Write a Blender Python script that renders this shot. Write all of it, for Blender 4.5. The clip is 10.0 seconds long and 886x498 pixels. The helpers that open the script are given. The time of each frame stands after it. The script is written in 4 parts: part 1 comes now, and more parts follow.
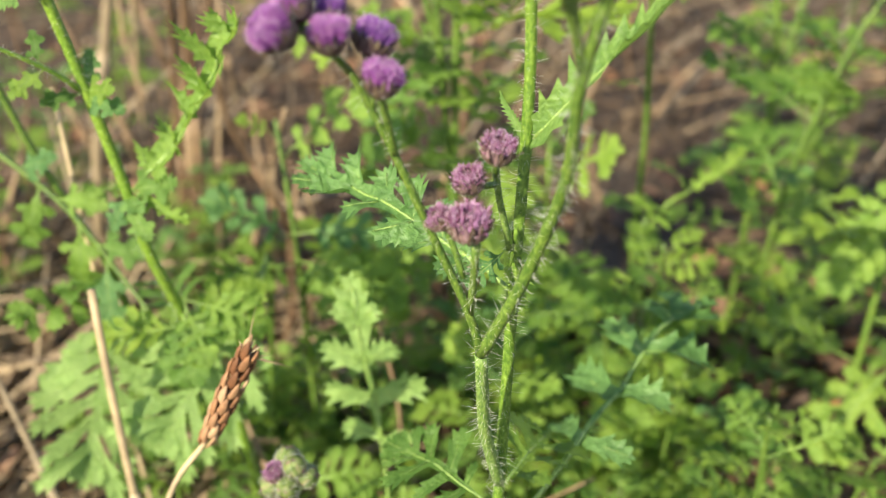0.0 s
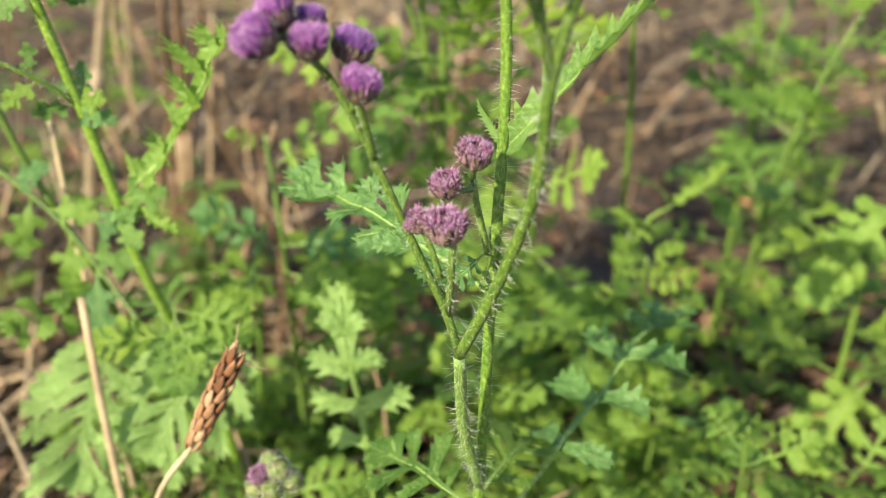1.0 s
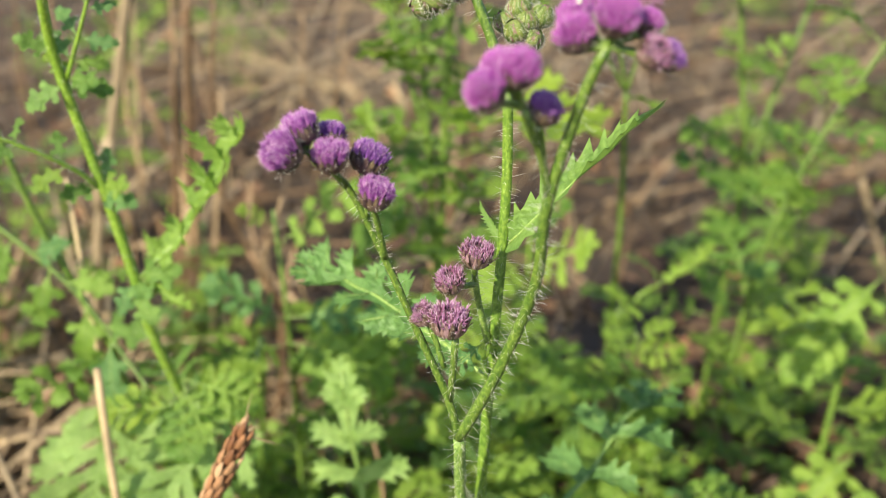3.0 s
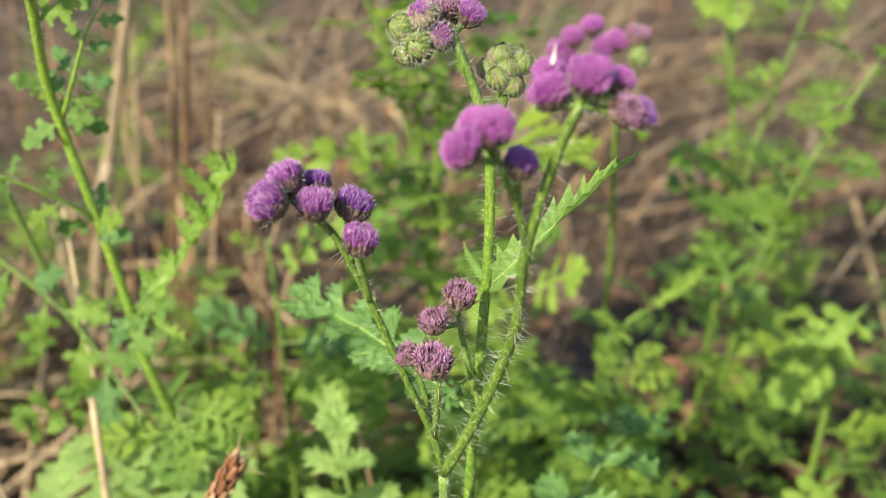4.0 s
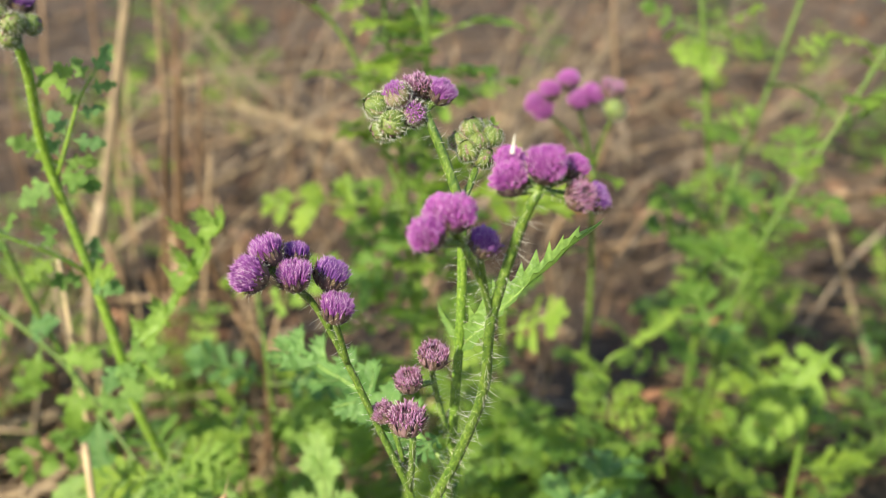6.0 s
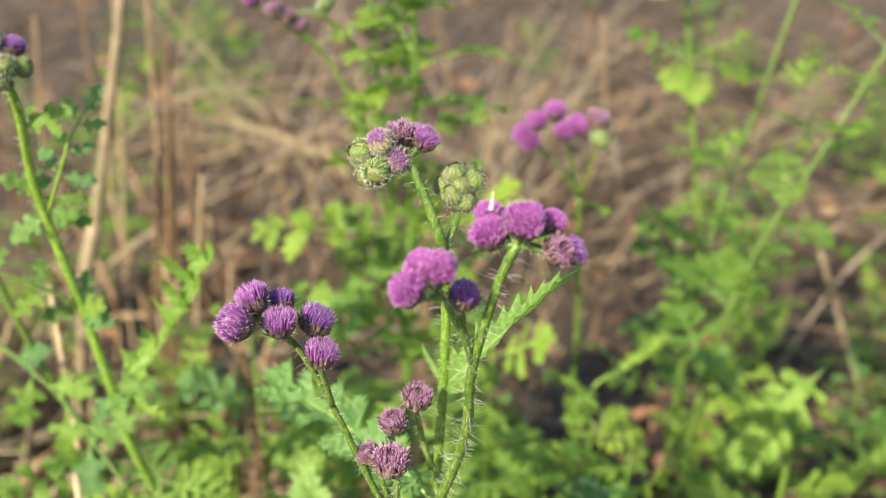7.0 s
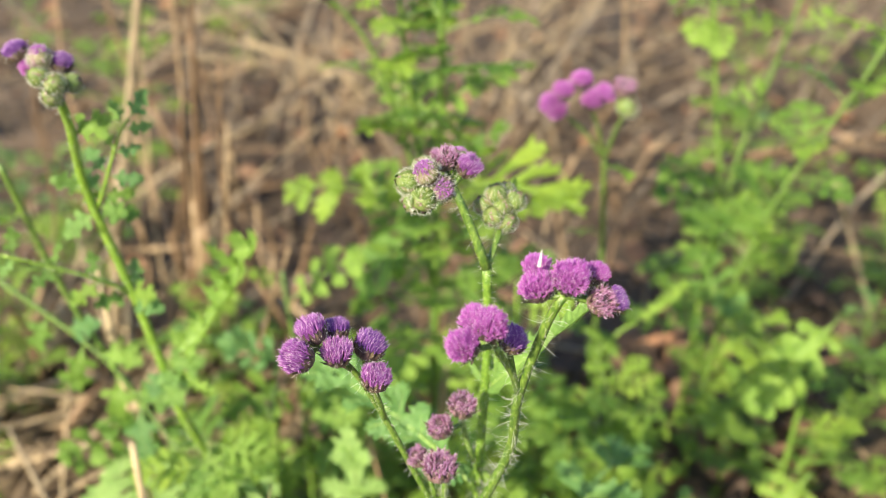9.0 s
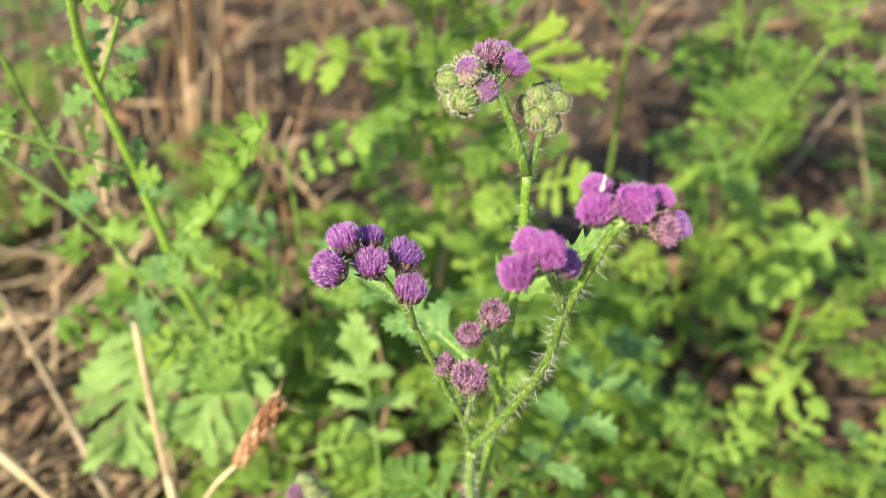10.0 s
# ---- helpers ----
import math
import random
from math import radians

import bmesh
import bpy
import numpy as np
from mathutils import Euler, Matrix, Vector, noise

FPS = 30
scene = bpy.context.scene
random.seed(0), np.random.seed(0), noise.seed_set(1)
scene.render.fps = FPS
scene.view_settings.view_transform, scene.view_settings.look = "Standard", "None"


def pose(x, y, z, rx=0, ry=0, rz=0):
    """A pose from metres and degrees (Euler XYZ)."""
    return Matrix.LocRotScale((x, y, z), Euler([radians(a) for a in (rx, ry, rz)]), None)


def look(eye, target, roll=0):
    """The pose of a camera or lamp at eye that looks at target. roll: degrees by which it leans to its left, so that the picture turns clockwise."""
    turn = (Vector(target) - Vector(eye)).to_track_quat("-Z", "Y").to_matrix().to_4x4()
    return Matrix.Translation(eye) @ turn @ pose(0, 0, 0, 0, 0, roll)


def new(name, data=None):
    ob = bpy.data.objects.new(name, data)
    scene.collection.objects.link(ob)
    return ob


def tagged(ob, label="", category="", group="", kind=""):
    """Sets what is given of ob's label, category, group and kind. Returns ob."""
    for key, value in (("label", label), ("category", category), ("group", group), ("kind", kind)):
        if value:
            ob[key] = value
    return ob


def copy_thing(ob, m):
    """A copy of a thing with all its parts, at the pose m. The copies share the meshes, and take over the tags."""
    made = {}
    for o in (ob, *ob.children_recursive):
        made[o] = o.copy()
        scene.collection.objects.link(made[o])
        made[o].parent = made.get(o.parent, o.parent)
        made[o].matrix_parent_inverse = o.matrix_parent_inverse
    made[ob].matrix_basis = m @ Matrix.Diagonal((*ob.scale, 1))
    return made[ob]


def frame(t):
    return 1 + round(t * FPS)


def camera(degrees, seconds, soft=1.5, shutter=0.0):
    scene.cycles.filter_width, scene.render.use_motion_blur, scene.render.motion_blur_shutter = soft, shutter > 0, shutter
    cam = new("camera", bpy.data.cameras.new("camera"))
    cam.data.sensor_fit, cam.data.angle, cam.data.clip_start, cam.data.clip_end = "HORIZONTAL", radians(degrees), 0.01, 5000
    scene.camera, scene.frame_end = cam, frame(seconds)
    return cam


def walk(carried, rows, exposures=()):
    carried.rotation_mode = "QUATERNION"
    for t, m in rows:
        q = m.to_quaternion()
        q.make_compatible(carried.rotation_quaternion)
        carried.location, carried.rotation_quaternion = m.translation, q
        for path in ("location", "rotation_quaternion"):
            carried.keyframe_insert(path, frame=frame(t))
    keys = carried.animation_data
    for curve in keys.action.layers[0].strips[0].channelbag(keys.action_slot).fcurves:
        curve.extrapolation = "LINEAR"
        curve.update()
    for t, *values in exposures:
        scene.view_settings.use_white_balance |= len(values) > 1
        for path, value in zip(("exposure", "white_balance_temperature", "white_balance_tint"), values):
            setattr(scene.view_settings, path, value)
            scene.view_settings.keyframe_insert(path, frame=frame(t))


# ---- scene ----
cam = camera(47.7, 10.0, 0.7)
METRES, EYE, TILT, LEAN, TURN = 0.15, 0.33, -30.0, 0.0, 0.0
ROWS = [
    (0.0, 0.0, 0.0, 0.0, 0.0, 0.0, 0.0),
    (0.5, 0.0164, -0.0428, 0.0024, -0.11, 0.62, 0.06),
    (1.0, 0.0229, -0.0413, -0.0276, -0.28, 1.3, -0.1),
    (1.5, 0.0104, -0.0695, -0.0102, -0.46, 2.32, -0.48),
    (2.0, -0.0014, -0.0914, -0.0085, -0.65, 3.11, -0.77),
    (2.5, -0.0014, -0.1308, 0.0057, -0.78, 3.85, -0.99),
    (4.0, 0.0295, -0.1988, 0.0708, -0.66, 4.85, -1.02),
    (4.5, 0.0327, -0.2362, 0.1004, -0.64, 5.04, -0.87),
    (5.0, 0.0172, -0.2636, 0.1124, -0.7, 5.4, -0.91),
    (5.5, 0.0379, -0.284, 0.1239, -0.78, 5.67, -0.88),
    (7.0, 0.0777, -0.3269, 0.1911, -1.18, 6.21, -0.8),
    (7.5, 0.0652, -0.4054, 0.2369, -0.97, 6.09, -0.57),
    (8.0, 0.057, -0.4579, 0.2609, -0.64, 5.77, -0.48),
    (8.5, 0.052, -0.4573, 0.314, -0.52, 3.79, -0.43),
    (9.0, 0.017, -0.4207, 0.4079, -0.67, -0.44, -0.16),
    (9.5, -0.0005, -0.3568, 0.4295, -1.67, -4.9, -0.77),
    (10.0, -0.0829, -0.3157, 0.4928, -2.04, -9.17, -2.1),
]
walk(cam, [(t, pose(0, 0, EYE, TILT, LEAN, TURN) @ pose(METRES * x, METRES * y, METRES * z, 90 + pitch, roll, yaw)) for t, x, y, z, yaw, pitch, roll in ROWS],
     [(0.0, 0.94), (5.5, 0.88), (7.0, 1.06), (10.0, 1.15)])
# fixed focus just behind the front flower heads, small aperture
cam.data.dof.use_dof = True
cam.data.dof.focus_distance = 0.221
cam.data.dof.aperture_fstop = 10.8

# ---- light ----
SUN_FROM = Vector((-0.48, -0.66, 0.58)).normalized()
world = bpy.data.worlds.new("sky")
scene.world = world
world.use_nodes = True
wn = world.node_tree
sky = wn.nodes.new("ShaderNodeTexSky")
sky.sky_type, sky.sun_disc = "NISHITA", False
sky.sun_elevation = math.asin(SUN_FROM.z)
sky.sun_rotation = math.atan2(SUN_FROM.x, SUN_FROM.y) % (2 * math.pi)
wn.links.new(sky.outputs[0], wn.nodes["Background"].inputs[0])
wn.nodes["Background"].inputs[1].default_value = 0.125
sun_data = bpy.data.lights.new("sun", "SUN")
sun_data.energy, sun_data.angle, sun_data.color = 5.1, radians(0.6), (1.0, 0.89, 0.64)
sun = new("sun", sun_data)
sun.matrix_world = look(SUN_FROM * 5, (0, 0, 0))


# ---- materials ----
def nodes_of(name):
    m = bpy.data.materials.new(name)
    m.use_nodes = True
    return m, m.node_tree.nodes, m.node_tree.links, m.node_tree.nodes["Principled BSDF"]


def ramp(n, l, src, stops):
    r = n.new("ShaderNodeValToRGB")
    while len(r.color_ramp.elements) < len(stops):
        r.color_ramp.elements.new(0.5)
    for e, (p, c) in zip(r.color_ramp.elements, stops):
        e.position, e.color = p, (*c, 1)
    l.new(src, r.inputs[0])
    return r.outputs[0]


def mixed(n, l, a, b, f, mode="MIX"):
    m = n.new("ShaderNodeMix")
    m.data_type, m.blend_type = "RGBA", mode
    for sock, v in ((m.inputs[6], a), (m.inputs[7], b), (m.inputs[0], f)):
        if isinstance(v, bpy.types.NodeSocket):
            l.new(v, sock)
        elif isinstance(v, tuple):
            sock.default_value = (*v, 1)
        else:
            sock.default_value = v
    return m.outputs[2]


def noise_of(n, l, scale, detail=3.0, stretch=None, coord="Object"):
    t = n.new("ShaderNodeTexCoord")
    src = t.outputs[coord]
    if stretch:
        mp = n.new("ShaderNodeMapping")
        mp.inputs["Scale"].default_value = stretch
        l.new(src, mp.inputs[0])
        src = mp.outputs[0]
    x = n.new("ShaderNodeTexNoise")
    x.inputs["Scale"].default_value, x.inputs["Detail"].default_value = scale, detail
    l.new(src, x.inputs["Vector"])
    return x.outputs["Fac"]


def bump(n, l, bsdf, height, strength, distance):
    b = n.new("ShaderNodeBump")
    b.inputs["Strength"].default_value, b.inputs["Distance"].default_value = strength, distance
    l.new(height, b.inputs["Height"])
    l.new(b.outputs[0], bsdf.inputs["Normal"])


def thin(m, n, l, bsdf, colour, share):
    """Adds light that passes through a thin sheet."""
    tr = n.new("ShaderNodeBsdfTranslucent")
    if isinstance(colour, bpy.types.NodeSocket):
        l.new(colour, tr.inputs[0])
    else:
        tr.inputs[0].default_value = (*colour, 1)
    mx = n.new("ShaderNodeMixShader")
    mx.inputs[0].default_value = share
    l.new(bsdf.outputs[0], mx.inputs[1])
    l.new(tr.outputs[0], mx.inputs[2])
    l.new(mx.outputs[0], n["Material Output"].inputs[0])
    return m


def leaf_material(name, dark, light, through_colour, share=0.42, vary=1.0):
    m, n, l, b = nodes_of(name)
    info = n.new("ShaderNodeObjectInfo")
    f1 = noise_of(n, l, 5.0, 4.0)
    f2 = noise_of(n, l, 40.0, 3.0)
    base = ramp(n, l, f1, [(0.3, dark), (0.72, light)])
    spots = ramp(n, l, f2, [(0.35, (0.68, 0.72, 0.68)), (0.65, (1.2, 1.15, 1.1))])
    base = mixed(n, l, base, spots, 0.8, "MULTIPLY")
    tint = ramp(n, l, info.outputs["Random"], [(0.0, (0.70, 0.82, 0.9)), (0.35, (0.88, 0.95, 1)), (0.7, (1.1, 1.08, 1.0)), (1.0, (1.35, 1.2, 0.9))])
    base = mixed(n, l, base, tint, vary, "MULTIPLY")
    l.new(base, b.inputs["Base Color"])
    b.inputs["Roughness"].default_value = 0.45
    b.inputs["Specular IOR Level"].default_value = 0.3
    bump(n, l, b, f2, 0.28, 0.02)
    tc = mixed(n, l, through_colour, tint, vary, "MULTIPLY")
    return thin(m, n, l, b, tc, share)


def stem_material(name, a, c, scale=900.0):
    m, n, l, b = nodes_of(name)
    f1 = noise_of(n, l, scale * 1.5, 2.0, (1, 1, 0.6))
    f2 = noise_of(n, l, 60.0, 3.0)
    dot = tuple(min(1.0, 1.25 * v + 0.03) for v in c)
    base = ramp(n, l, f1, [(0.34, a), (0.62, c), (0.72, dot)])
    base = mixed(n, l, base, ramp(n, l, f2, [(0.3, (0.8, 0.85, 0.8)), (0.7, (1.15, 1.08, 0.95))]), 1.0, "MULTIPLY")
    l.new(base, b.inputs["Base Color"])
    b.inputs["Roughness"].default_value = 0.45
    b.inputs["Subsurface Weight"].default_value = 0.15
    b.inputs["Subsurface Radius"].default_value = (0.001, 0.0015, 0.0003)
    bump(n, l, b, f1, 0.6, 0.0004)
    return m


def island_material(name, stops, through_colour, share, rough=0.6, scale=300.0, per_object=False):
    """Petals, bracts, straw: every loose piece takes its own tint."""
    m, n, l, b = nodes_of(name)
    g = n.new("ShaderNodeNewGeometry")
    info = n.new("ShaderNodeObjectInfo")
    base = ramp(n, l, info.outputs["Random"] if per_object else g.outputs["Random Per Island"], stops)
    f = noise_of(n, l, scale, 3.0)
    base = mixed(n, l, base, ramp(n, l, f, [(0.3, (0.7, 0.7, 0.72)), (0.7, (1.2, 1.18, 1.15))]), 0.9, "MULTIPLY")
    l.new(base, b.inputs["Base Color"])
    b.inputs["Roughness"].default_value = rough
    b.inputs["Specular IOR Level"].default_value = 0.3
    if share:
        thin(m, n, l, b, base if through_colour is None else through_colour, share)
    return m


LEAF = leaf_material("leaf_green", (0.080, 0.158, 0.026), (0.194, 0.302, 0.056), (0.29, 0.48, 0.070), 0.40)
LEAF_BLUE = leaf_material("leaf_blue_green", (0.075, 0.165, 0.048), (0.165, 0.29, 0.090), (0.25, 0.46, 0.10), 0.34)
LEAF_PALE = leaf_material("leaf_pale_green", (0.20, 0.32, 0.09), (0.32, 0.46, 0.15), (0.44, 0.64, 0.15), 0.42, 0.3)
LEAF_YOUNG = leaf_material("leaf_young_green", (0.142, 0.248, 0.038), (0.255, 0.380, 0.074), (0.39, 0.56, 0.080), 0.42, 0.45)
RIB = stem_material("midrib_green", (0.16, 0.26, 0.07), (0.26, 0.38, 0.11), 60.0)
STEM = stem_material("stem_green", (0.048, 0.105, 0.015), (0.125, 0.200, 0.034))
# lighter copy of the stem green: sunlight on these stems is put into the colour
STEM_LIT = stem_material("stem_sunlit_green", (0.105, 0.20, 0.018), (0.20, 0.32, 0.040))
STEM_MID = stem_material("stem_mid_green", (0.072, 0.150, 0.016), (0.155, 0.255, 0.036))
STEM_PALE = stem_material("stem_pale_green", (0.09, 0.17, 0.035), (0.20, 0.30, 0.08))
CUP_GREEN = stem_material("cup_green", (0.11, 0.16, 0.045), (0.19, 0.24, 0.075), 8.0)
CUP_DARK = stem_material("cup_purple", (0.05, 0.035, 0.04), (0.12, 0.07, 0.09), 8.0)
HAIR = island_material("white_bristle", [(0.0, (0.70, 0.71, 0.62)), (1.0, (0.88, 0.88, 0.83))], (0.85, 0.86, 0.78), 0.35, 0.3)
FLORET = island_material("floret_purple", [(0.0, (0.44, 0.11, 0.47)), (0.5, (0.55, 0.17, 0.58)), (1.0, (0.70, 0.31, 0.71))], (0.70, 0.20, 0.66), 0.4)
FLORET_MID = island_material("floret_mauve", [(0.0, (0.28, 0.07, 0.38)), (0.5, (0.44, 0.14, 0.52)), (1.0, (0.66, 0.32, 0.70))], (0.58, 0.22, 0.62), 0.38)
FLORET_DARK = island_material("floret_violet", [(0.0, (0.18, 0.07, 0.33)), (0.6, (0.32, 0.12, 0.48)), (1.0, (0.50, 0.27, 0.62))], (0.36, 0.1, 0.5), 0.25)
FLORET_SPENT = island_material("floret_faded", [(0.0, (0.17, 0.07, 0.09)), (0.3, (0.36, 0.15, 0.28)), (0.7, (0.54, 0.28, 0.52)), (1.0, (0.60, 0.44, 0.46))], (0.45, 0.2, 0.35), 0.25)
STYLE = island_material("style_pale", [(0.0, (0.55, 0.28, 0.60)), (0.6, (0.78, 0.55, 0.78)), (1.0, (0.88, 0.78, 0.86))], (0.8, 0.6, 0.8), 0.4)
BRACT = island_material("bract_green", [(0.0, (0.08, 0.14, 0.028)), (0.5, (0.15, 0.225, 0.045)), (0.8, (0.24, 0.29, 0.08)), (1.0, (0.24, 0.11, 0.15))], None, 0.2, 0.5)
BRACT_DARK = island_material("bract_purple", [(0.0, (0.07, 0.045, 0.05)), (0.5, (0.11, 0.07, 0.07)), (1.0, (0.16, 0.12, 0.07))], None, 0.15, 0.5)
BRACT_SPENT = island_material("bract_mauve_green", [(0.0, (0.14, 0.10, 0.07)), (0.5, (0.22, 0.15, 0.12)), (1.0, (0.32, 0.20, 0.23))], None, 0.15, 0.5)
BRACT_YOUNG = island_material("bract_mauve", [(0.0, (0.16, 0.17, 0.07)), (0.45, (0.27, 0.24, 0.13)), (0.75, (0.30, 0.17, 0.24)), (1.0, (0.36, 0.28, 0.24))], None, 0.18, 0.5)
STRAW = island_material("dry_straw", [(0.0, (0.060, 0.041, 0.028)), (0.5, (0.130, 0.088, 0.058)), (0.8, (0.24, 0.172, 0.112)), (1.0, (0.52, 0.41, 0.28))], None, 0.15, 0.55, scale=120.0)
STRAW_PALE = island_material("bleached_litter", [(0.0, (0.115, 0.080, 0.052)), (0.5, (0.225, 0.165, 0.106)), (1.0, (0.45, 0.35, 0.225))], None, 0.15, 0.55, scale=120.0)
STALK = island_material("pale_straw", [(0.0, (0.13, 0.08, 0.047)), (0.5, (0.24, 0.155, 0.092)), (1.0, (0.42, 0.31, 0.195))], None, 0.12, 0.5, 140.0, True)
STALK_PALE = island_material("bleached_straw", [(0.0, (0.38, 0.29, 0.17)), (1.0, (0.54, 0.43, 0.27))], None, 0.12, 0.5, 140.0, True)
STALK_GREY = island_material("weathered_straw", [(0.0, (0.11, 0.085, 0.064)), (0.6, (0.21, 0.165, 0.125)), (1.0, (0.33, 0.27, 0.205))], None, 0.12, 0.6, 140.0, True)
STALK_TAN = island_material("tan_straw", [(0.0, (0.27, 0.21, 0.135)), (1.0, (0.33, 0.26, 0.17))], None, 0.12, 0.55, 140.0, True)
HUSK = island_material("dry_husk", [(0.0, (0.17, 0.075, 0.036)), (0.5, (0.33, 0.17, 0.085)), (1.0, (0.56, 0.38, 0.23))], None, 0.2, 0.5, 400.0, True)
DEAD = island_material("dead_leaf", [(0.0, (0.055, 0.036, 0.026)), (0.5, (0.135, 0.080, 0.053)), (0.85, (0.25, 0.150, 0.096)), (1.0, (0.36, 0.175, 0.09))], None, 0.15, 0.65, scale=150.0)


def soil_material():
    m, n, l, b = nodes_of("brown_soil")
    big = noise_of(n, l, 3.0, 5.0)
    mid = noise_of(n, l, 28.0, 6.0)
    fine = noise_of(n, l, 240.0, 4.0)
    base = ramp(n, l, big, [(0.3, (0.050, 0.035, 0.024)), (0.55, (0.098, 0.069, 0.046)), (0.75, (0.160, 0.117, 0.080))])
    base = mixed(n, l, base, ramp(n, l, mid, [(0.3, (0.45, 0.42, 0.4)), (0.6, (1.05, 1.0, 0.97)), (0.8, (1.35, 1.3, 1.2))]), 0.9, "MULTIPLY")
    base = mixed(n, l, base, ramp(n, l, fine, [(0.35, (0.6, 0.6, 0.6)), (0.7, (1.25, 1.22, 1.2))]), 0.7, "MULTIPLY")
    l.new(base, b.inputs["Base Color"])
    b.inputs["Roughness"].default_value = 0.9
    bump(n, l, b, mid, 0.9, 0.01)
    return m


SOIL = soil_material()


# ---- building blocks ----
def mesh_of(name, bm, *mats, smooth=True):
    me = bpy.data.meshes.new(name)
    bm.to_mesh(me)
    bm.free()
    for m in mats:
        me.materials.append(m)
    if smooth:
        me.polygons.foreach_set("use_smooth", [True] * len(me.polygons))
    return me


def thing(name, at, label, category, group="", kind=""):
    ob = new(name)
    ob.empty_display_size = 0.01
    ob.location = at
    return tagged(ob, label, category, group, kind)


def put(name, me, parent, m=None, label="", kind=""):
    """One part on its mesh, at the pose m in the world, under a thing or a part."""
    ob = new(name, me)
    ob.parent = parent
    if parent.type == "EMPTY":
        ob.matrix_parent_inverse = Matrix.Translation(-parent.location)
    if m is not None:
        ob.matrix_basis = m
    return tagged(ob, label, kind=kind)


def part(name, bm, material, parent, label="", kind=""):
    return put(name, mesh_of(name, bm, material), parent, None, label, kind)


def curve_through(points, step=0.004):
    """Smooth path through control points, sampled about every step metres."""
    p = [Vector(q) for q in points]
    p = [p[0] * 2 - p[1]] + p + [p[-1] * 2 - p[-2]]
    out = []
    for i in range(1, len(p) - 2):
        a, b, c, d = p[i - 1:i + 3]
        n = max(2, int((c - b).length / step))
        for k in range(n):
            t = k / n
            out.append(0.5 * (2 * b + (c - a) * t + (2 * a - 5 * b + 4 * c - d) * t * t + (3 * b - a - 3 * c + d) * t ** 3))
    out.append(p[-2].copy())
    return out


def side_of(d):
    s = d.cross(Vector((0.13, 0.97, 0.2)))
    return (s if s.length > 1e-4 else d.cross(Vector((1, 0, 0)))).normalized()


def add_tube(bm, path, r0, r1, sides=8, mat=0, ridges=0.0):
    n, rings = len(path), []
    for i, q in enumerate(path):
        d = (path[min(i + 1, n - 1)] - path[max(i - 1, 0)]).normalized()
        u = side_of(d)
        v = d.cross(u)
        r = r0 + (r1 - r0) * i / (n - 1)
        ring = []
        for k in range(sides):
            a = 2 * math.pi * k / sides
            rr = r * (1 + ridges * (1 if k % 2 else -1))
            ring.append(bm.verts.new(q + (u * math.cos(a) + v * math.sin(a)) * rr))
        rings.append(ring)
    for A, B in zip(rings, rings[1:]):
        for k in range(sides):
            f = bm.faces.new((A[k], A[(k + 1) % sides], B[(k + 1) % sides], B[k]))
            f.material_index = mat
    for ring in (rings[0][::-1], rings[-1]):
        bm.faces.new(ring).material_index = mat
    return bm


def add_bristle(bm, a, b, r, mat=0, bend=None):
    """A hair: a thin three-sided taper from a to b."""
    d = (b - a).normalized()
    u = side_of(d)
    v = d.cross(u)
    mid = (a + b) / 2 + (bend if bend is not None else Vector())
    base = [bm.verts.new(a + (u * math.cos(t) + v * math.sin(t)) * r) for t in (0, 2.1, 4.2)]
    half = [bm.verts.new(mid + (u * math.cos(t) + v * math.sin(t)) * r * 0.7) for t in (0, 2.1, 4.2)]
    tip = bm.verts.new(b)
    for k in range(3):
        bm.faces.new((base[k], base[(k + 1) % 3], half[(k + 1) % 3], half[k])).material_index = mat
        bm.faces.new((half[k], half[(k + 1) % 3], tip)).material_index = mat


def bristles(path, r0, r1, per_cm, length, rng, thick=0.000036):
    bm = bmesh.new()
    n = len(path)
    for i in range(n - 1):
        seg = path[i + 1] - path[i]
        want = seg.length * 100 * per_cm
        count = int(want) + (rng.random() < want % 1)
        d = seg.normalized()
        u = side_of(d)
        v = d.cross(u)
        r = r0 + (r1 - r0) * i / (n - 1)
        for _ in range(count):
            a = rng.uniform(0, 2 * math.pi)
            out = u * math.cos(a) + v * math.sin(a)
            at = path[i] + seg * rng.random() + out * r * 0.95
            ln = length * rng.choice((0.2, 0.3, 0.45, 0.7, 1.0, 1.35)) * rng.uniform(0.8, 1.2)
            way = (out + d * rng.uniform(-0.35, 0.4) + u * rng.uniform(-0.2, 0.2)).normalized()
            droop = Vector((rng.uniform(-1, 1), rng.uniform(-1, 1), rng.uniform(-0.7, 1))) * ln * 0.14
            add_bristle(bm, at, at + way * ln, thick * rng.uniform(0.8, 1.3), bend=droop)
    return bm


def add_stem(plant, points, r0, r1, name="stem", mat=None, hairs=0.0, hair_len=0.0022, rng=None, sides=10):
    path = curve_through(points)
    ob = part(name, add_tube(bmesh.new(), path, r0, r1, sides, 0, 0.05), mat or STEM, plant)
    if hairs:
        part("bristles", bristles(path, r0, r1, hairs, hair_len, rng), HAIR, ob, "fine white bristles", "stuff")
    return path


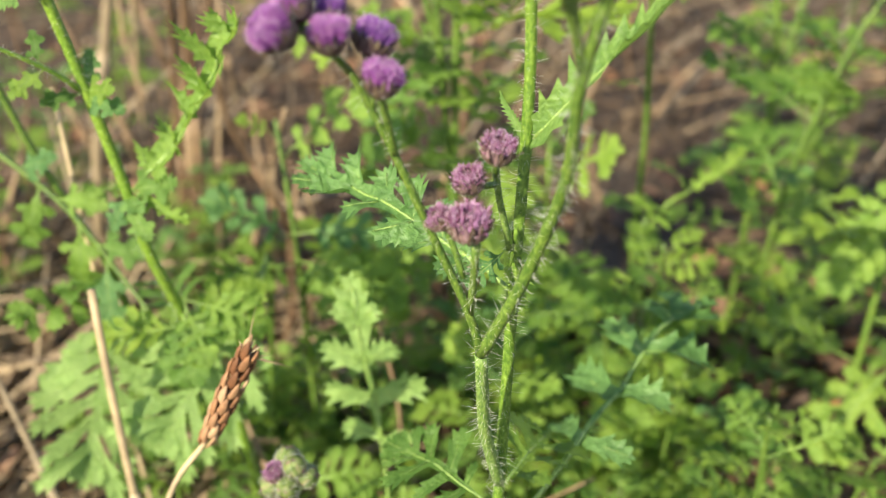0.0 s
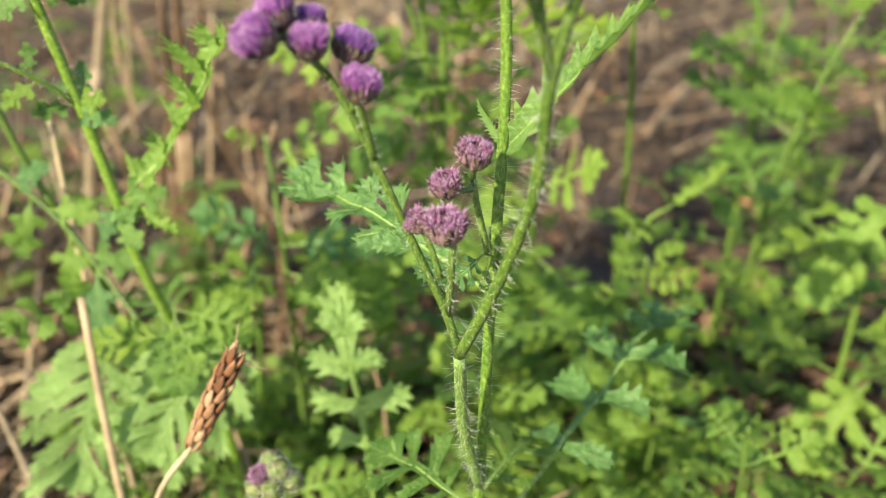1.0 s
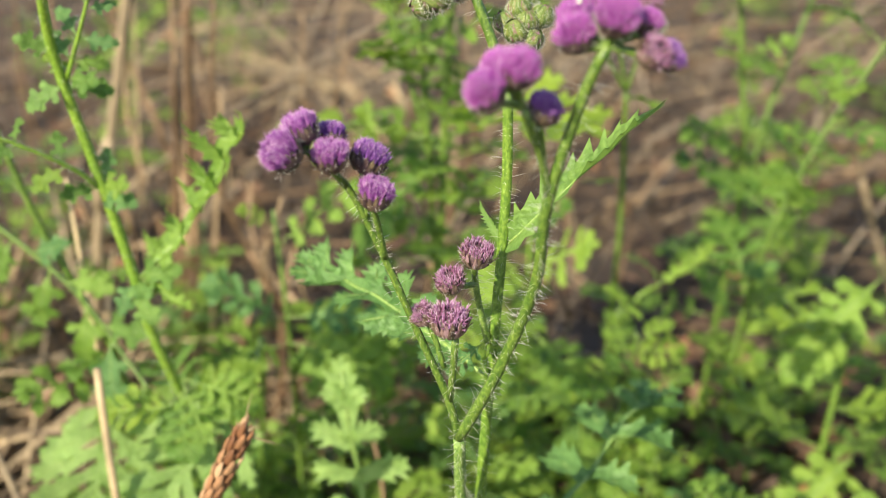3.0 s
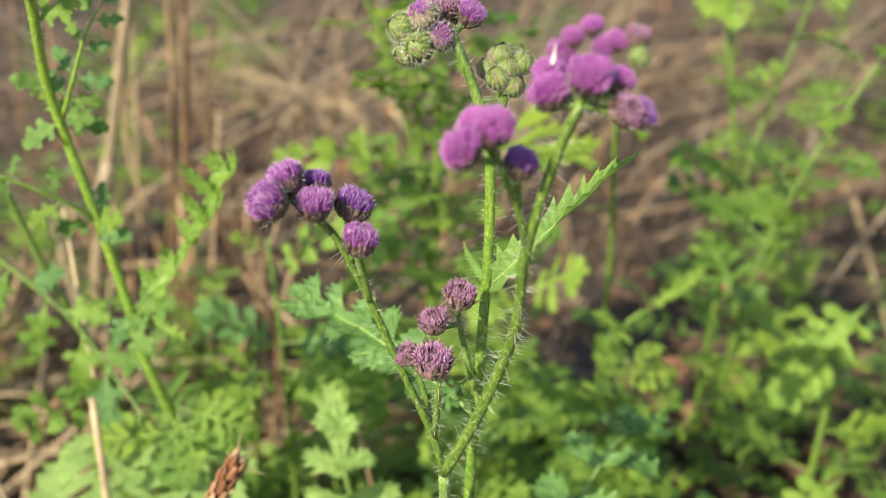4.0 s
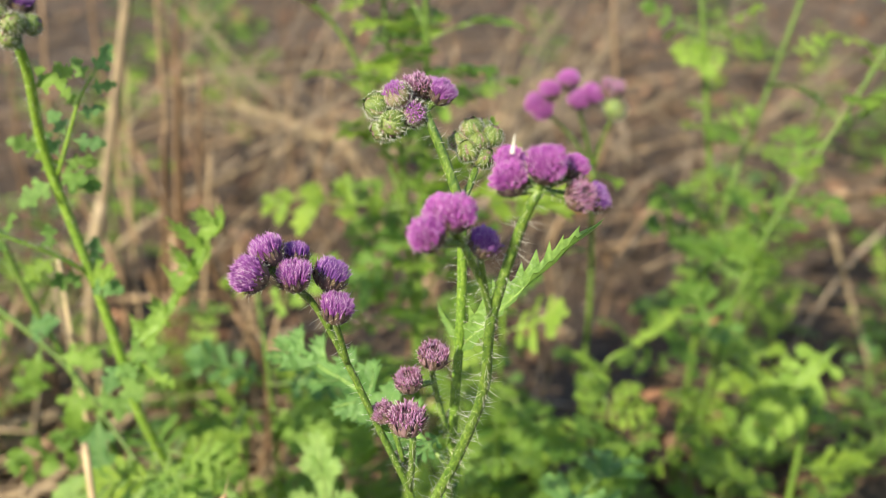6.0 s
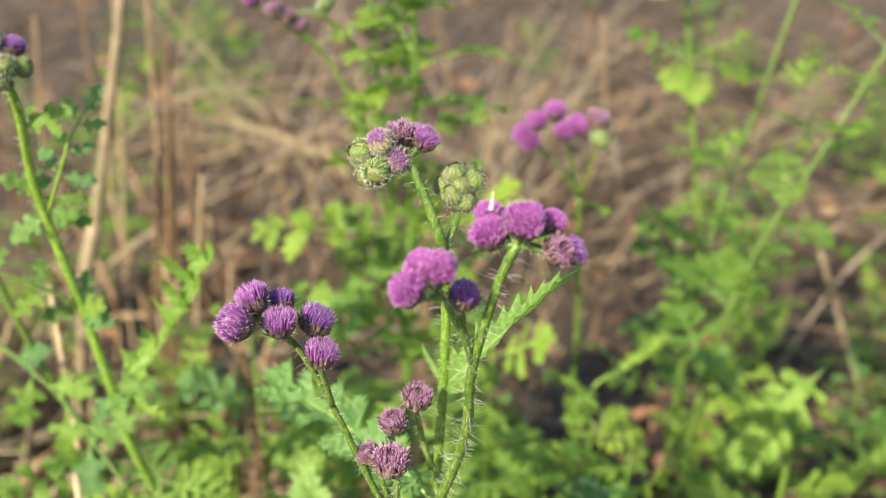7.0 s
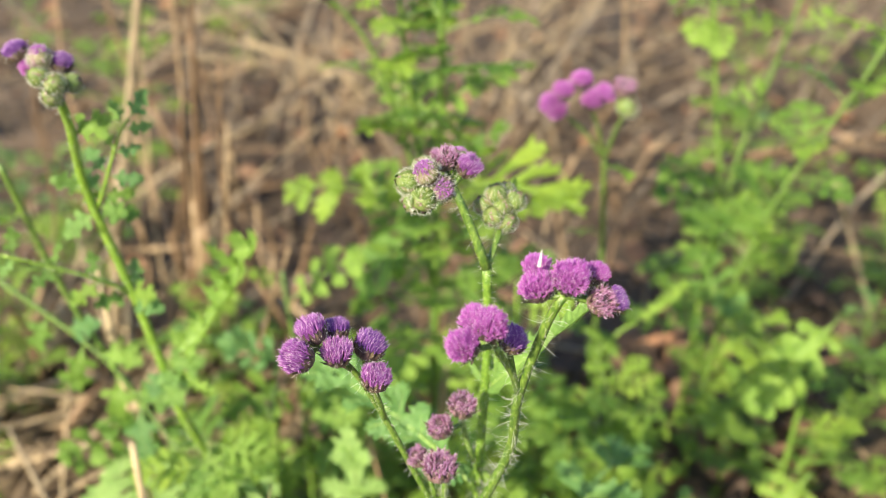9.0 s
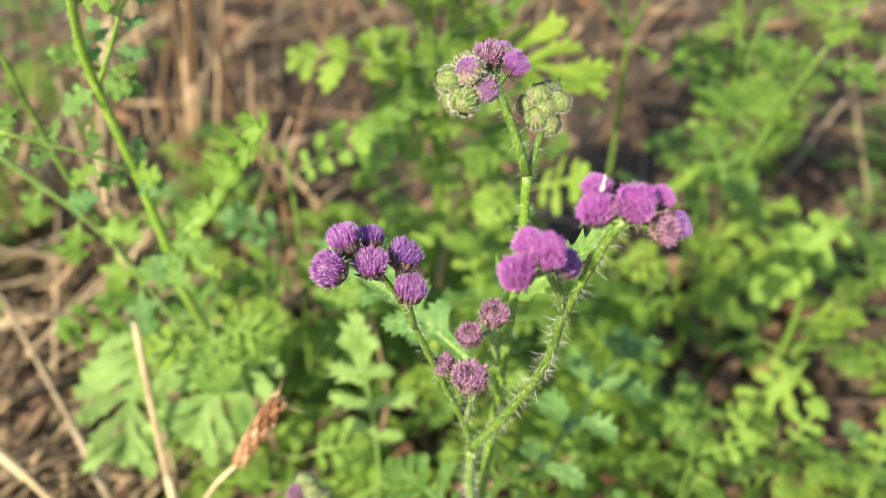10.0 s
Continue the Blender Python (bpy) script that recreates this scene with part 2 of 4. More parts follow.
# ---- leaves: y along the midrib, x across, z up, one long ----
# outline of a lobe: place along its vein, how far the margin runs ahead, half width
TOOTHED = ((0.0, 0.0, 0.60), (0.18, 0.0, 0.50), (0.33, 0.0, 0.62), (0.41, 0.18, 1.14), (0.52, 0.02, 0.70), (0.60, 0.02, 0.76), (0.66, 0.18, 1.12), (0.76, 0.02, 0.54), (0.82, 0.15, 0.66), (0.90, 0.01, 0.20), (1.0, 0.0, 0.01))
BLUNT = ((0.0, 0.0, 0.60), (0.24, 0.0, 0.52), (0.44, 0.0, 0.74), (0.52, 0.18, 1.18), (0.64, 0.02, 0.74), (0.74, 0.17, 1.04), (0.84, 0.02, 0.46), (0.90, 0.10, 0.40), (1.0, 0.0, 0.02))
SHARP = ((0.0, 0.0, 1.0), (0.22, 0.0, 0.62), (0.30, 0.24, 1.30), (0.44, 0.02, 0.58), (0.54, 0.24, 1.10), (0.68, 0.02, 0.42), (0.74, 0.20, 0.62), (0.84, 0.0, 0.22), (1.15, 0.0, 0.01))


def lobe(bm, root, way, across, length, half, rng, outline, lift, droop=0.0, vein=0.0):
    """A toothed lobe, as a ladder on both sides of its own vein."""
    rows, up = [], Vector((0, 0, 1))
    for u, ahead, w in outline:
        c = root + way * (length * u) - up * (droop * length * u * u)
        row = []
        for side in (1, 0, -1):
            j = rng.uniform(0.84, 1.14)
            row.append(c + across * (side * half * w * j) + way * (length * ahead * abs(side) * j) + up * (lift * half * (w if side else -0.25)))
        rows.append([bm.verts.new(q) for q in row])
    for A, B in zip(rows, rows[1:]):
        bm.faces.new((A[0], A[1], B[1], B[0]))
        bm.faces.new((A[1], A[2], B[2], B[1]))
    if vein:
        line = [root + way * (length * u) - up * (droop * length * u * u + 0.25 * lift * half) for u in (0, 0.45, 0.9)]
        add_tube(bm, line, vein, vein * 0.4, 3, 1)


def blade(name, seed, mat, pairs=4, first=0.26, last=0.70, size=0.24, wide=0.34, wing=0.045, angle=0.5, tip=0.30, fold=0.15, bend=0.5, droop=0.15, wave=1.0, outline=None, lift=(-0.1, 0.45), crown=True, point=0.24):
    """A lobed leaf: pairs of toothed lobes along a winged midrib, and a three-part tip."""
    rng = random.Random(seed)
    bm = bmesh.new()
    for i in range(pairs):
        f = i / max(1, pairs - 1)
        s = first + (last - first) * f
        ln = size * (0.62 + 0.42 * math.sin(math.pi * (0.1 + 0.72 * f)))
        for side in (-1, 1):
            a = angle + 0.22 * f + rng.uniform(-0.14, 0.16)
            way = Vector((side * math.cos(a), math.sin(a), rng.uniform(-0.12, 0.2))).normalized()
            across = Vector((-way.y, way.x, 0)).normalized() * side
            k = ln * rng.uniform(0.82, 1.14)
            lobe(bm, Vector((side * wing * 0.35, s + rng.uniform(-0.02, 0.02), 0)), way, across, k, k * wide * rng.uniform(0.85, 1.15), rng,
                 outline or (TOOTHED if rng.random() < 0.6 else BLUNT), rng.uniform(*lift), droop * rng.uniform(0.3, 1.6), 0.0035)
    tl = 1.0 - last - 0.02
    lobe(bm, Vector((0, last + 0.01, 0.002)), Vector((0, 1, 0)), Vector((-1, 0, 0)), tl, max(tl * point, wing), rng, outline or TOOTHED, 0.15, droop)
    if crown:
        for side in (-1, 1):
            a = 0.95 + rng.uniform(-0.12, 0.12)
            way = Vector((side * math.cos(a), math.sin(a), 0.06)).normalized()
            lobe(bm, Vector((side * 0.006, last + 0.06 + 0.9 * (0.24 - point), 0.001)), way, Vector((-way.y, way.x, 0)).normalized() * side, tip * 0.62, tip * 0.18, rng, outline or BLUNT, 0.1, droop, 0.003)
    cols, n = [], 14
    for k in range(n):
        y = 0.05 + (last - 0.02) * k / (n - 1)
        w = wing * (0.15 + 0.85 * min(1, max(0, (y - 0.5 * first) / (0.6 * first + 0.05)))) * rng.uniform(0.75, 1.2)
        cols.append([bm.verts.new((-w, y, 0.004)), bm.verts.new((0, y, -0.004)), bm.verts.new((w, y, 0.004))])
    for A, B in zip(cols, cols[1:]):
        bm.faces.new((A[0], A[1], B[1], B[0]))
        bm.faces.new((A[1], A[2], B[2], B[1]))
    add_tube(bm, [Vector((0, k / 10 * 0.95, 0.0)) for k in range(11)], 0.0085, 0.0022, 5, 1)
    ph = rng.uniform(0, 6)
    for v in bm.verts:
        x, y, z = v.co
        z += fold * abs(x) + wave * (0.10 * math.sin(9 * y + ph) * abs(x) + 0.035 * noise.noise((5 * x + seed, 5 * y, 0.3)) + 0.014 * noise.noise((17 * x, 17 * y + seed, 1.7)))
        x += 0.022 * math.sin(4 * y + ph)
        if abs(bend) > 1e-3:
            r, a = 1 / bend, bend * y
            v.co = (x, r * math.sin(a) + z * math.sin(a), r * (math.cos(a) - 1) + z * math.cos(a))
        else:
            v.co = (x, y, z)
    return mesh_of(name, bm, mat, RIB)


BENDS = (0.4, 0.9, 0.15, 1.2, -0.3, 0.7)
LEAVES = [blade("leaf", 11 + k, LEAF, 4 + (k % 3 == 1), 0.24, 0.70, 0.29 + 0.03 * (k % 3), 0.20 + 0.03 * (k % 2), 0.034, 0.35 + 0.1 * (k % 3), 0.30, 0.1 + 0.12 * (k % 3), BENDS[k % 6]) for k in range(9)]
LOBED = [blade("leaf", 310 + k, LEAF if k % 3 else LEAF_YOUNG, 3 + k % 2, 0.34, 0.72, 0.26 + 0.03 * (k % 2), 0.235, 0.026, 0.25, 0.30, 0.1, (0.2, 0.6, 0.4, 0.9, 0.1, 0.7)[k], 0.2) for k in range(6)]
LEAVES_BLUE = [blade("leaf", 31 + k, LEAF_BLUE, 4, 0.26, 0.72, 0.25, 0.24, 0.035, 0.45, 0.28, 0.3, (0.6, 1.0, 0.3)[k], 0.25, 1.4) for k in range(3)]
SPARSE = [blade("leaf", 81 + k, (LEAF_BLUE, LEAF, LEAF_YOUNG)[k], 4, 0.26, 0.82, (0.165, 0.20, 0.22)[k], 0.34, 0.010, 0.35, 0.20, 0.2, (0.3, 0.5, 0.2)[k], 0.5, 1.6, lift=(-0.5, 0.8)) for k in range(3)]
LEAVES_NARROW = [blade("leaf", 51 + k, LEAF_YOUNG, 6, 0.12, 0.84, 0.115, 0.46, 0.040, 0.7, 0.12, 0.45, (0.5, -0.5, 0.9)[k], -0.4, 2.0, SHARP, lift=(-0.9, 1.3), crown=False) for k in range(3)]
PALE = [blade("leaf", 97 + k, (LEAF_PALE, LEAF_YOUNG, LEAF_PALE)[k], 4, 0.22, 0.70, 0.27, 0.24, 0.07, 0.45, 0.28, 0.1, (0.3, 0.7, 0.5)[k], 0.2, 1.2) for k in range(3)]
LEAFLETS = [blade("leaf", 91 + k, (LEAF, LEAF_YOUNG, LEAF_BLUE, LEAF)[k], 2, 0.30, 0.58, 0.30, 0.34, 0.11, 0.5, 0.34, 0.1, (0.3, 0.7)[k % 2], 0.2, 1.2) for k in range(4)]


def leaf_at(parent, base, way, up, length, me, wide=1.0, name="leaf"):
    y = Vector(way).normalized()
    x = y.cross(Vector(up))
    x = x.normalized() if x.length > 1e-4 else Vector((1, 0, 0))
    z = x.cross(y)
    m = Matrix((x * wide, y, z)).transposed().to_4x4() @ Matrix.Scale(length, 4)
    m.translation = base
    return put(name, me, parent, m)


def leaf_between(parent, base, tip, up, me, wide=1.0):
    b, t = Vector(base), Vector(tip)
    return leaf_at(parent, b, t - b, up, (t - b).length * 1.04, me, wide)


# ---- flower heads: axis along z, foot at the origin, about 1.6 high and two wide ----
def head_meshes(seed, kind):
    rng = random.Random(seed)
    cup = bmesh.new()
    deep = {"open": 0.82, "violet": 0.82, "closed": 0.78, "spent": 0.95, "young": 1.2, "bud": 1.35}[kind]
    wide = {"open": 0.56, "violet": 0.56, "closed": 0.66, "spent": 0.62, "young": 0.70, "bud": 0.74}[kind]
    prof = [(0.05, 0.0), (0.30, 0.05), (0.52, 0.22), (0.64, 0.5), (0.66, 0.8), (0.55, 1.0)]
    if kind in ("bud", "young"):
        prof = [(0.05, 0.0), (0.34, 0.06), (0.56, 0.25), (0.64, 0.5), (0.56, 0.78), (0.36, 0.95), (0.12, 1.02)]
    rings = []
    for r, z in prof:
        rings.append([cup.verts.new((r / 0.66 * wide * math.cos(t * math.pi / 8), r / 0.66 * wide * math.sin(t * math.pi / 8), z * deep)) for t in range(16)])
    for A, B in zip(rings, rings[1:]):
        for k in range(16):
            cup.faces.new((A[k], A[(k + 1) % 16], B[(k + 1) % 16], B[k]))
    cup.faces.new(rings[-1])
    for f in cup.faces:
        f.material_index = 2
    # bracts in rows, their tips free
    rows = ((0.02, 0.55, 13), (0.15, 0.85, 14), (0.3, 1.06, 15))
    if kind in ("bud", "young"):
        rows = ((0.02, 0.34, 16), (0.14, 0.50, 17), (0.28, 0.66, 17), (0.42, 0.80, 16), (0.56, 0.94, 15), (0.70, 1.06, 12))
    for row, (z0, z1, n) in enumerate(rows):
        for k in range(n):
            a = 2 * math.pi * (k + 0.5 * row + rng.uniform(-0.25, 0.25)) / n
            out = Vector((math.cos(a), math.sin(a), 0))
            tan = Vector((-out.y, out.x, 0))
            top = z1 + 0.14 * rng.uniform(-0.5, 1)
            flare = rng.uniform(0.02, 0.14) + (0.22 if rng.random() < 0.1 else 0)
            pts = []
            for u, w in ((0.0, 0.6), (0.35, 1.0), (0.7, 0.75), (1.0, 0.05)):
                z = (z0 + (top - z0) * u) * deep
                rr = (0.32 + 0.36 * min(1, (z / deep) * 2.2) ** 0.7) / 0.66 * wide + 0.03 + flare * u * u
                if kind in ("bud", "young"):
                    rr = wide * math.sin(math.pi * min(0.90, 0.14 + 0.70 * z / deep)) + 0.02 + 0.7 * flare * u * u
                pts.append((out * rr + Vector((0, 0, z)), w * (0.125 if kind in ("bud", "young") else 0.11)))
            L = [(cup.verts.new(q - tan * w), cup.verts.new(q + out * 0.035), cup.verts.new(q + tan * w)) for q, w in pts]
            for A, B in zip(L, L[1:]):
                cup.faces.new((A[0], A[1], B[1], B[0]))
                cup.faces.new((A[1], A[2], B[2], B[1]))
            for q in (pts[1][0], pts[2][0], pts[2][0].lerp(pts[3][0], 0.5), pts[1][0].lerp(pts[2][0], 0.5)):
                if kind not in ("bud", "young") and rng.random() < 0.6:
                    continue
                for _ in range(2 if kind in ("bud", "young") and rng.random() < 0.7 else 1):
                    add_bristle(cup, q, q + (out + tan * rng.uniform(-0.8, 0.8) + Vector((0, 0, rng.uniform(-0.6, 0.7)))) * rng.uniform(0.10, 0.28), 0.007, 1)
    fl = bmesh.new()
    # count, width, height of the tuft, fall towards its rim, height and width of its floor
    n, rx, high, fall, floor_z, floor_r = {"open": (380, 0.90, 1.56, 0.72, 0.42, 0.50), "violet": (390, 0.80, 1.46, 0.42, 0.46, 0.56), "closed": (330, 0.78, 1.40, 0.30, 0.46, 0.58),
                                           "spent": (180, 0.72, 1.30, 0.20, 0.50, 0.58), "young": (110, 0.58, 1.40, 0.24, 0.85, 0.42), "bud": (30, 0.28, 1.42, 0.14, 1.1, 0.2)}[kind]
    for k in range(n):
        q = (k + 0.5) / n
        a = k * 2.39996 + rng.uniform(-0.3, 0.3)
        out = Vector((math.cos(a), math.sin(a), 0))
        lump = 0.16 * noise.noise((out.x * q * 1.7 + seed * 3.1, out.y * q * 1.7, 0.5))
        z = high - fall * q ** 1.8
        if kind in ("spent", "violet") and q < 0.16:
            z -= 0.34 if kind == "spent" else 0.16
        root = out * floor_r * math.sqrt(q) + Vector((0, 0, floor_z))
        tip = out * (rx * math.sqrt(q) * rng.uniform(0.90, 1.08) * (1 + lump)) + Vector((0, 0, z + lump))
        tip = root.lerp(tip, rng.uniform(0.84, 1.05))
        add_floret(fl, root, tip, rng, kind)
    # short florets that break out between the bracts
    for k in range({"open": 100, "violet": 62, "closed": 30, "spent": 46}.get(kind, 0)):
        a, f = rng.uniform(0, 6.2832), rng.random()
        out = Vector((math.cos(a), math.sin(a), 0))
        root = out * (wide * 0.86) + Vector((0, 0, deep * (0.50 + 0.45 * f)))
        way = (out * rng.uniform(0.55, 0.9) + Vector((0, 0, rng.uniform(0.5, 1.1))) + Vector((-out.y, out.x, 0)) * rng.uniform(-0.3, 0.3)).normalized()
        add_floret(fl, root, root + way * rng.uniform(0.26, 0.46), rng, kind)
    cup_mat = {"open": BRACT_DARK, "violet": BRACT_DARK, "closed": BRACT_DARK, "spent": BRACT_SPENT, "young": BRACT_YOUNG, "bud": BRACT}[kind]
    fl_mat = {"open": FLORET, "violet": FLORET_MID, "closed": FLORET_DARK, "spent": FLORET_SPENT, "young": FLORET_MID, "bud": FLORET_SPENT}[kind]
    return mesh_of("flower_head", cup, cup_mat, HAIR, CUP_GREEN if kind in ("bud", "young") else CUP_DARK), mesh_of("blossom", fl, fl_mat, STYLE)


def add_floret(bm, a, b, rng, kind):
    """A slender tube that opens into five pointed lobes, with the style standing out of it."""
    d = (b - a).normalized()
    u = side_of(d)
    v = d.cross(u)
    ln = (b - a).length
    flare = {"open": 0.044, "violet": 0.037, "closed": 0.032, "spent": 0.044, "young": 0.05, "bud": 0.045}[kind] * rng.uniform(0.8, 1.2)
    rings = []
    for f, r in ((0.0, 0.017), (0.58, 0.022), (0.82, flare * 0.60)):
        rings.append([bm.verts.new(a + d * ln * f + (u * math.cos(t * 1.2566) + v * math.sin(t * 1.2566)) * r) for t in range(5)])
    for A, B in zip(rings, rings[1:]):
        for k in range(5):
            bm.faces.new((A[k], A[(k + 1) % 5], B[(k + 1) % 5], B[k]))
    for k in range(5):
        t = (k + 0.5) * 1.2566
        tip = a + d * (ln * rng.uniform(0.94, 1.0) + 0.05 * rng.uniform(-1, 1)) + (u * math.cos(t) + v * math.sin(t)) * flare * rng.uniform(0.9, 2.1)
        bm.faces.new((rings[-1][k], rings[-1][(k + 1) % 5], bm.verts.new(tip)))
    if kind != "bud" and rng.random() < {"open": 0.4, "violet": 0.55}.get(kind, 0.45):
        s = a + d * ln * 0.8
        add_bristle(bm, s, s + (d + u * rng.uniform(-0.6, 0.6) + v * rng.uniform(-0.6, 0.6)) * min(ln * 0.5, rng.uniform(0.18, 0.29)), 0.014, 1)


HEADS = {k: [head_meshes(70 + i + 10 * j, k) for i in range(n)] for j, (k, n) in enumerate((("open", 3), ("violet", 3), ("closed", 2), ("spent", 2), ("young", 3), ("bud", 2)))}
HEAD_LABEL = {"young": "mauve flower head just opening", "violet": "deep mauve flower head", "open": "open purple flower head", "closed": "dark violet half-open flower head", "spent": "faded brownish purple flower head", "bud": "green flower bud"}
head_count = 0


def head(plant, centre, axis, r, kind, joint=None, turn=0.0, rng=None, mat=None):
    """A flower head about its centre, with its stalk from the joint."""
    global head_count
    head_count += 1
    z = Vector(axis).normalized()
    r = r * {"open": 1.05, "violet": 1.15, "closed": 1.18, "spent": 1.24, "young": 1.26, "bud": 1.16}[kind]
    foot = Vector(centre) - z * r * {"open": 0.90, "violet": 0.86, "closed": 0.8, "spent": 0.74, "young": 0.75, "bud": 0.7}[kind]
    x = side_of(z)
    y = z.cross(x)
    m = Matrix((x, y, z)).transposed().to_4x4() @ Matrix.Rotation(head_count * 1.7, 4, "Z") @ Matrix.Scale(r, 4)
    m.translation = foot
    cup, fl = HEADS[kind][head_count % len(HEADS[kind])]
    ob = put("flower_head", cup, plant, m, HEAD_LABEL[kind])
    put("blossom", fl, ob, None, "", "stuff")
    if joint is not None:
        j = Vector(joint)
        pts = [j, j.lerp(foot, 0.55) + Vector((0, 0, (foot - j).length * 0.06)), foot + z * r * 0.08]
        path = curve_through(pts, 0.002)
        st = part("flower_stalk", add_tube(bmesh.new(), path, 0.0007, 0.0007, 8), mat or STEM, plant)
        part("bristles", bristles(path, 0.0007, 0.0007, 24, 0.0014, rng or random.Random(head_count), 0.00004), HAIR, st, "fine white bristles", "stuff")
    return ob


# ---- ground ----
def ground_height(x, y):
    near = 0.012 * noise.noise((x * 7, y * 7, 0.3)) + 0.005 * noise.noise((x * 28, y * 28, 4.0))
    return near * 1.2 - 0.004


def build_ground():
    axis = [math.copysign(abs(t) ** 3.2 * 40 + abs(t) * 1.3, t) for t in (k / 75 for k in range(-75, 76))]
    bm = bmesh.new()
    rows = [[bm.verts.new((x, y + 0.6, ground_height(x, y + 0.6))) for x in axis] for y in axis]
    for A, B in zip(rows, rows[1:]):
        for k in range(len(axis) - 1):
            bm.faces.new((A[k], A[k + 1], B[k + 1], B[k]))
    ob = new("ground", mesh_of("ground", bm, SOIL))
    tagged(ob, "bare brown soil strewn with dry plant litter", "ground", kind="structure")


build_ground()

# ---- the flowering plant in front ----
rng = random.Random(5)
main = thing("flowering_plant", Vector((0.015, 0.192, 0.0)), "tall hairy green plant with clusters of purple flower heads", "plant")
JOIN, FORK, CFORK, EFORK = (0.014, 0.187, 0.155), (0.008, 0.172, 0.205), (0.022, 0.151, 0.274), (0.0165, 0.190, 0.283)
add_stem(main, [(0.016, 0.194, -0.005), (0.012, 0.191, 0.08), JOIN, (0.0155, 0.187, 0.21), (0.017, 0.189, 0.245), (0.0173, 0.190, 0.265), EFORK], 0.0018, 0.0012, "stem", STEM_MID, 34, 0.0024, rng, 12)
add_stem(main, [JOIN, (0.0095, 0.178, 0.18), FORK], 0.0015, 0.0014, "branch", STEM_PALE, 60, 0.0024, rng)
A_END, CD_END = (-0.0240, 0.163, 0.2785), (0.0295, 0.1455, 0.304)
add_stem(main, [FORK, (0.005, 0.171, 0.217), (-0.0025, 0.170, 0.236), (-0.0095, 0.169, 0.254), (-0.0165, 0.1665, 0.2700), A_END], 0.00095, 0.0007, "branch", STEM, 26, 0.002, rng)
add_stem(main, [FORK, (0.0135, 0.167, 0.221), (0.018, 0.163, 0.236), (0.0215, 0.157, 0.254), CFORK, (0.0268, 0.147, 0.297), CD_END], 0.00138, 0.00098, "branch", STEM, 44, 0.0030, rng)
add_stem(main, [CFORK, (0.0202, 0.148, 0.282), (0.0155, 0.1415, 0.2945)], 0.0008, 0.0007, "branch", STEM, 30, 0.002, rng)
add_stem(main, [EFORK, (0.012, 0.192, 0.295), (0.0078, 0.193, 0.3045)], 0.00125, 0.0010, "branch", STEM, 28, 0.0026, rng)
add_stem(main, [EFORK, (0.0185, 0.195, 0.286), (0.0205, 0.200, 0.290)], 0.0009, 0.0008, "branch", STEM, 30, 0.0026, rng)
BJ = (0.0055, 0.171, 0.216)
add_stem(main, [BJ, (0.006, 0.168, 0.226), (0.0062, 0.164, 0.2365)], 0.0008, 0.0008, "branch", STEM, 50, 0.002, rng)
add_stem(main, [(0.0145, 0.187, 0.222), (0.0115, 0.184, 0.236), (0.0105, 0.180, 0.244)], 0.0008, 0.0007, "branch", STEM_PALE, 40, 0.002, rng)

# the cluster on the drooping branch
head(main, (-0.0279, 0.157, 0.2803), (-0.62, -0.42, 0.55), 0.0046, "violet", A_END)
head(main, (-0.0250, 0.1645, 0.2828), (-0.40, 0.12, 0.9), 0.0041, "violet", A_END)
head(main, (-0.0190, 0.162, 0.2784), (-0.02, -0.10, 1), 0.0043, "violet", (-0.0165, 0.1665, 0.2695))
head(main, (-0.0195, 0.169, 0.2800), (0.0, 0.3, 1), 0.0033, "closed", (-0.0205, 0.165, 0.2745))
head(main, (-0.0117, 0.1685, 0.2755), (0.42, 0.15, 0.88), 0.0042, "closed", (-0.0125, 0.168, 0.2615))
head(main, (-0.0101, 0.163, 0.2703), (0.22, -0.02, 0.97), 0.0042, "violet", (-0.0088, 0.169, 0.2525))
# the faded cluster between the branches
head(main, (0.0049, 0.164, 0.2412), (0.0, -0.15, 1), 0.0046, "spent", (0.0062, 0.164, 0.2365))
head(main, (-0.0010, 0.170, 0.2390), (-0.5, -0.2, 0.85), 0.0031, "spent", (0.004, 0.169, 0.226))
head(main, (0.0049, 0.1745, 0.2450), (-0.25, -0.2, 0.95), 0.0036, "spent", (0.0105, 0.180, 0.241))
head(main, (0.0107, 0.176, 0.2510), (0.1, -0.15, 1), 0.0039, "spent", (0.0105, 0.180, 0.243))
# the two bright clusters on the taller branch
CE = (0.0155, 0.1415, 0.2945)
head(main, (0.0085, 0.135, 0.2995), (-0.5, -0.3, 0.75), 0.0042, "open", CE)
head(main, (0.0142, 0.1375, 0.3028), (0.1, -0.25, 0.95), 0.0042, "open", CE)
head(main, (0.0112, 0.1405, 0.3022), (-0.3, 0.1, 1), 0.0038, "open", CE)
head(main, (0.0198, 0.1455, 0.2935), (0.35, -0.1, 0.9), 0.0034, "closed", (0.0205, 0.1485, 0.281))
head(main, (0.0236, 0.146, 0.3065), (-0.3, -0.1, 0.95), 0.0043, "open", CD_END)
fleck = bmesh.new()
add_tube(fleck, curve_through([(0.0240, 0.1455, 0.3110), (0.0241, 0.1455, 0.3118), (0.0243, 0.1457, 0.3146)], 0.0005), 0.00045, 0.00006, 6)
part("petal_scrap", fleck, HAIR, main, "tiny white pointed scrap")
head(main, (0.0302, 0.143, 0.3102), (0.1, -0.40, 0.88), 0.0045, "open", CD_END)
head(main, (0.0240, 0.150, 0.3086), (-0.2, 0.1, 1), 0.0034, "open", CD_END)
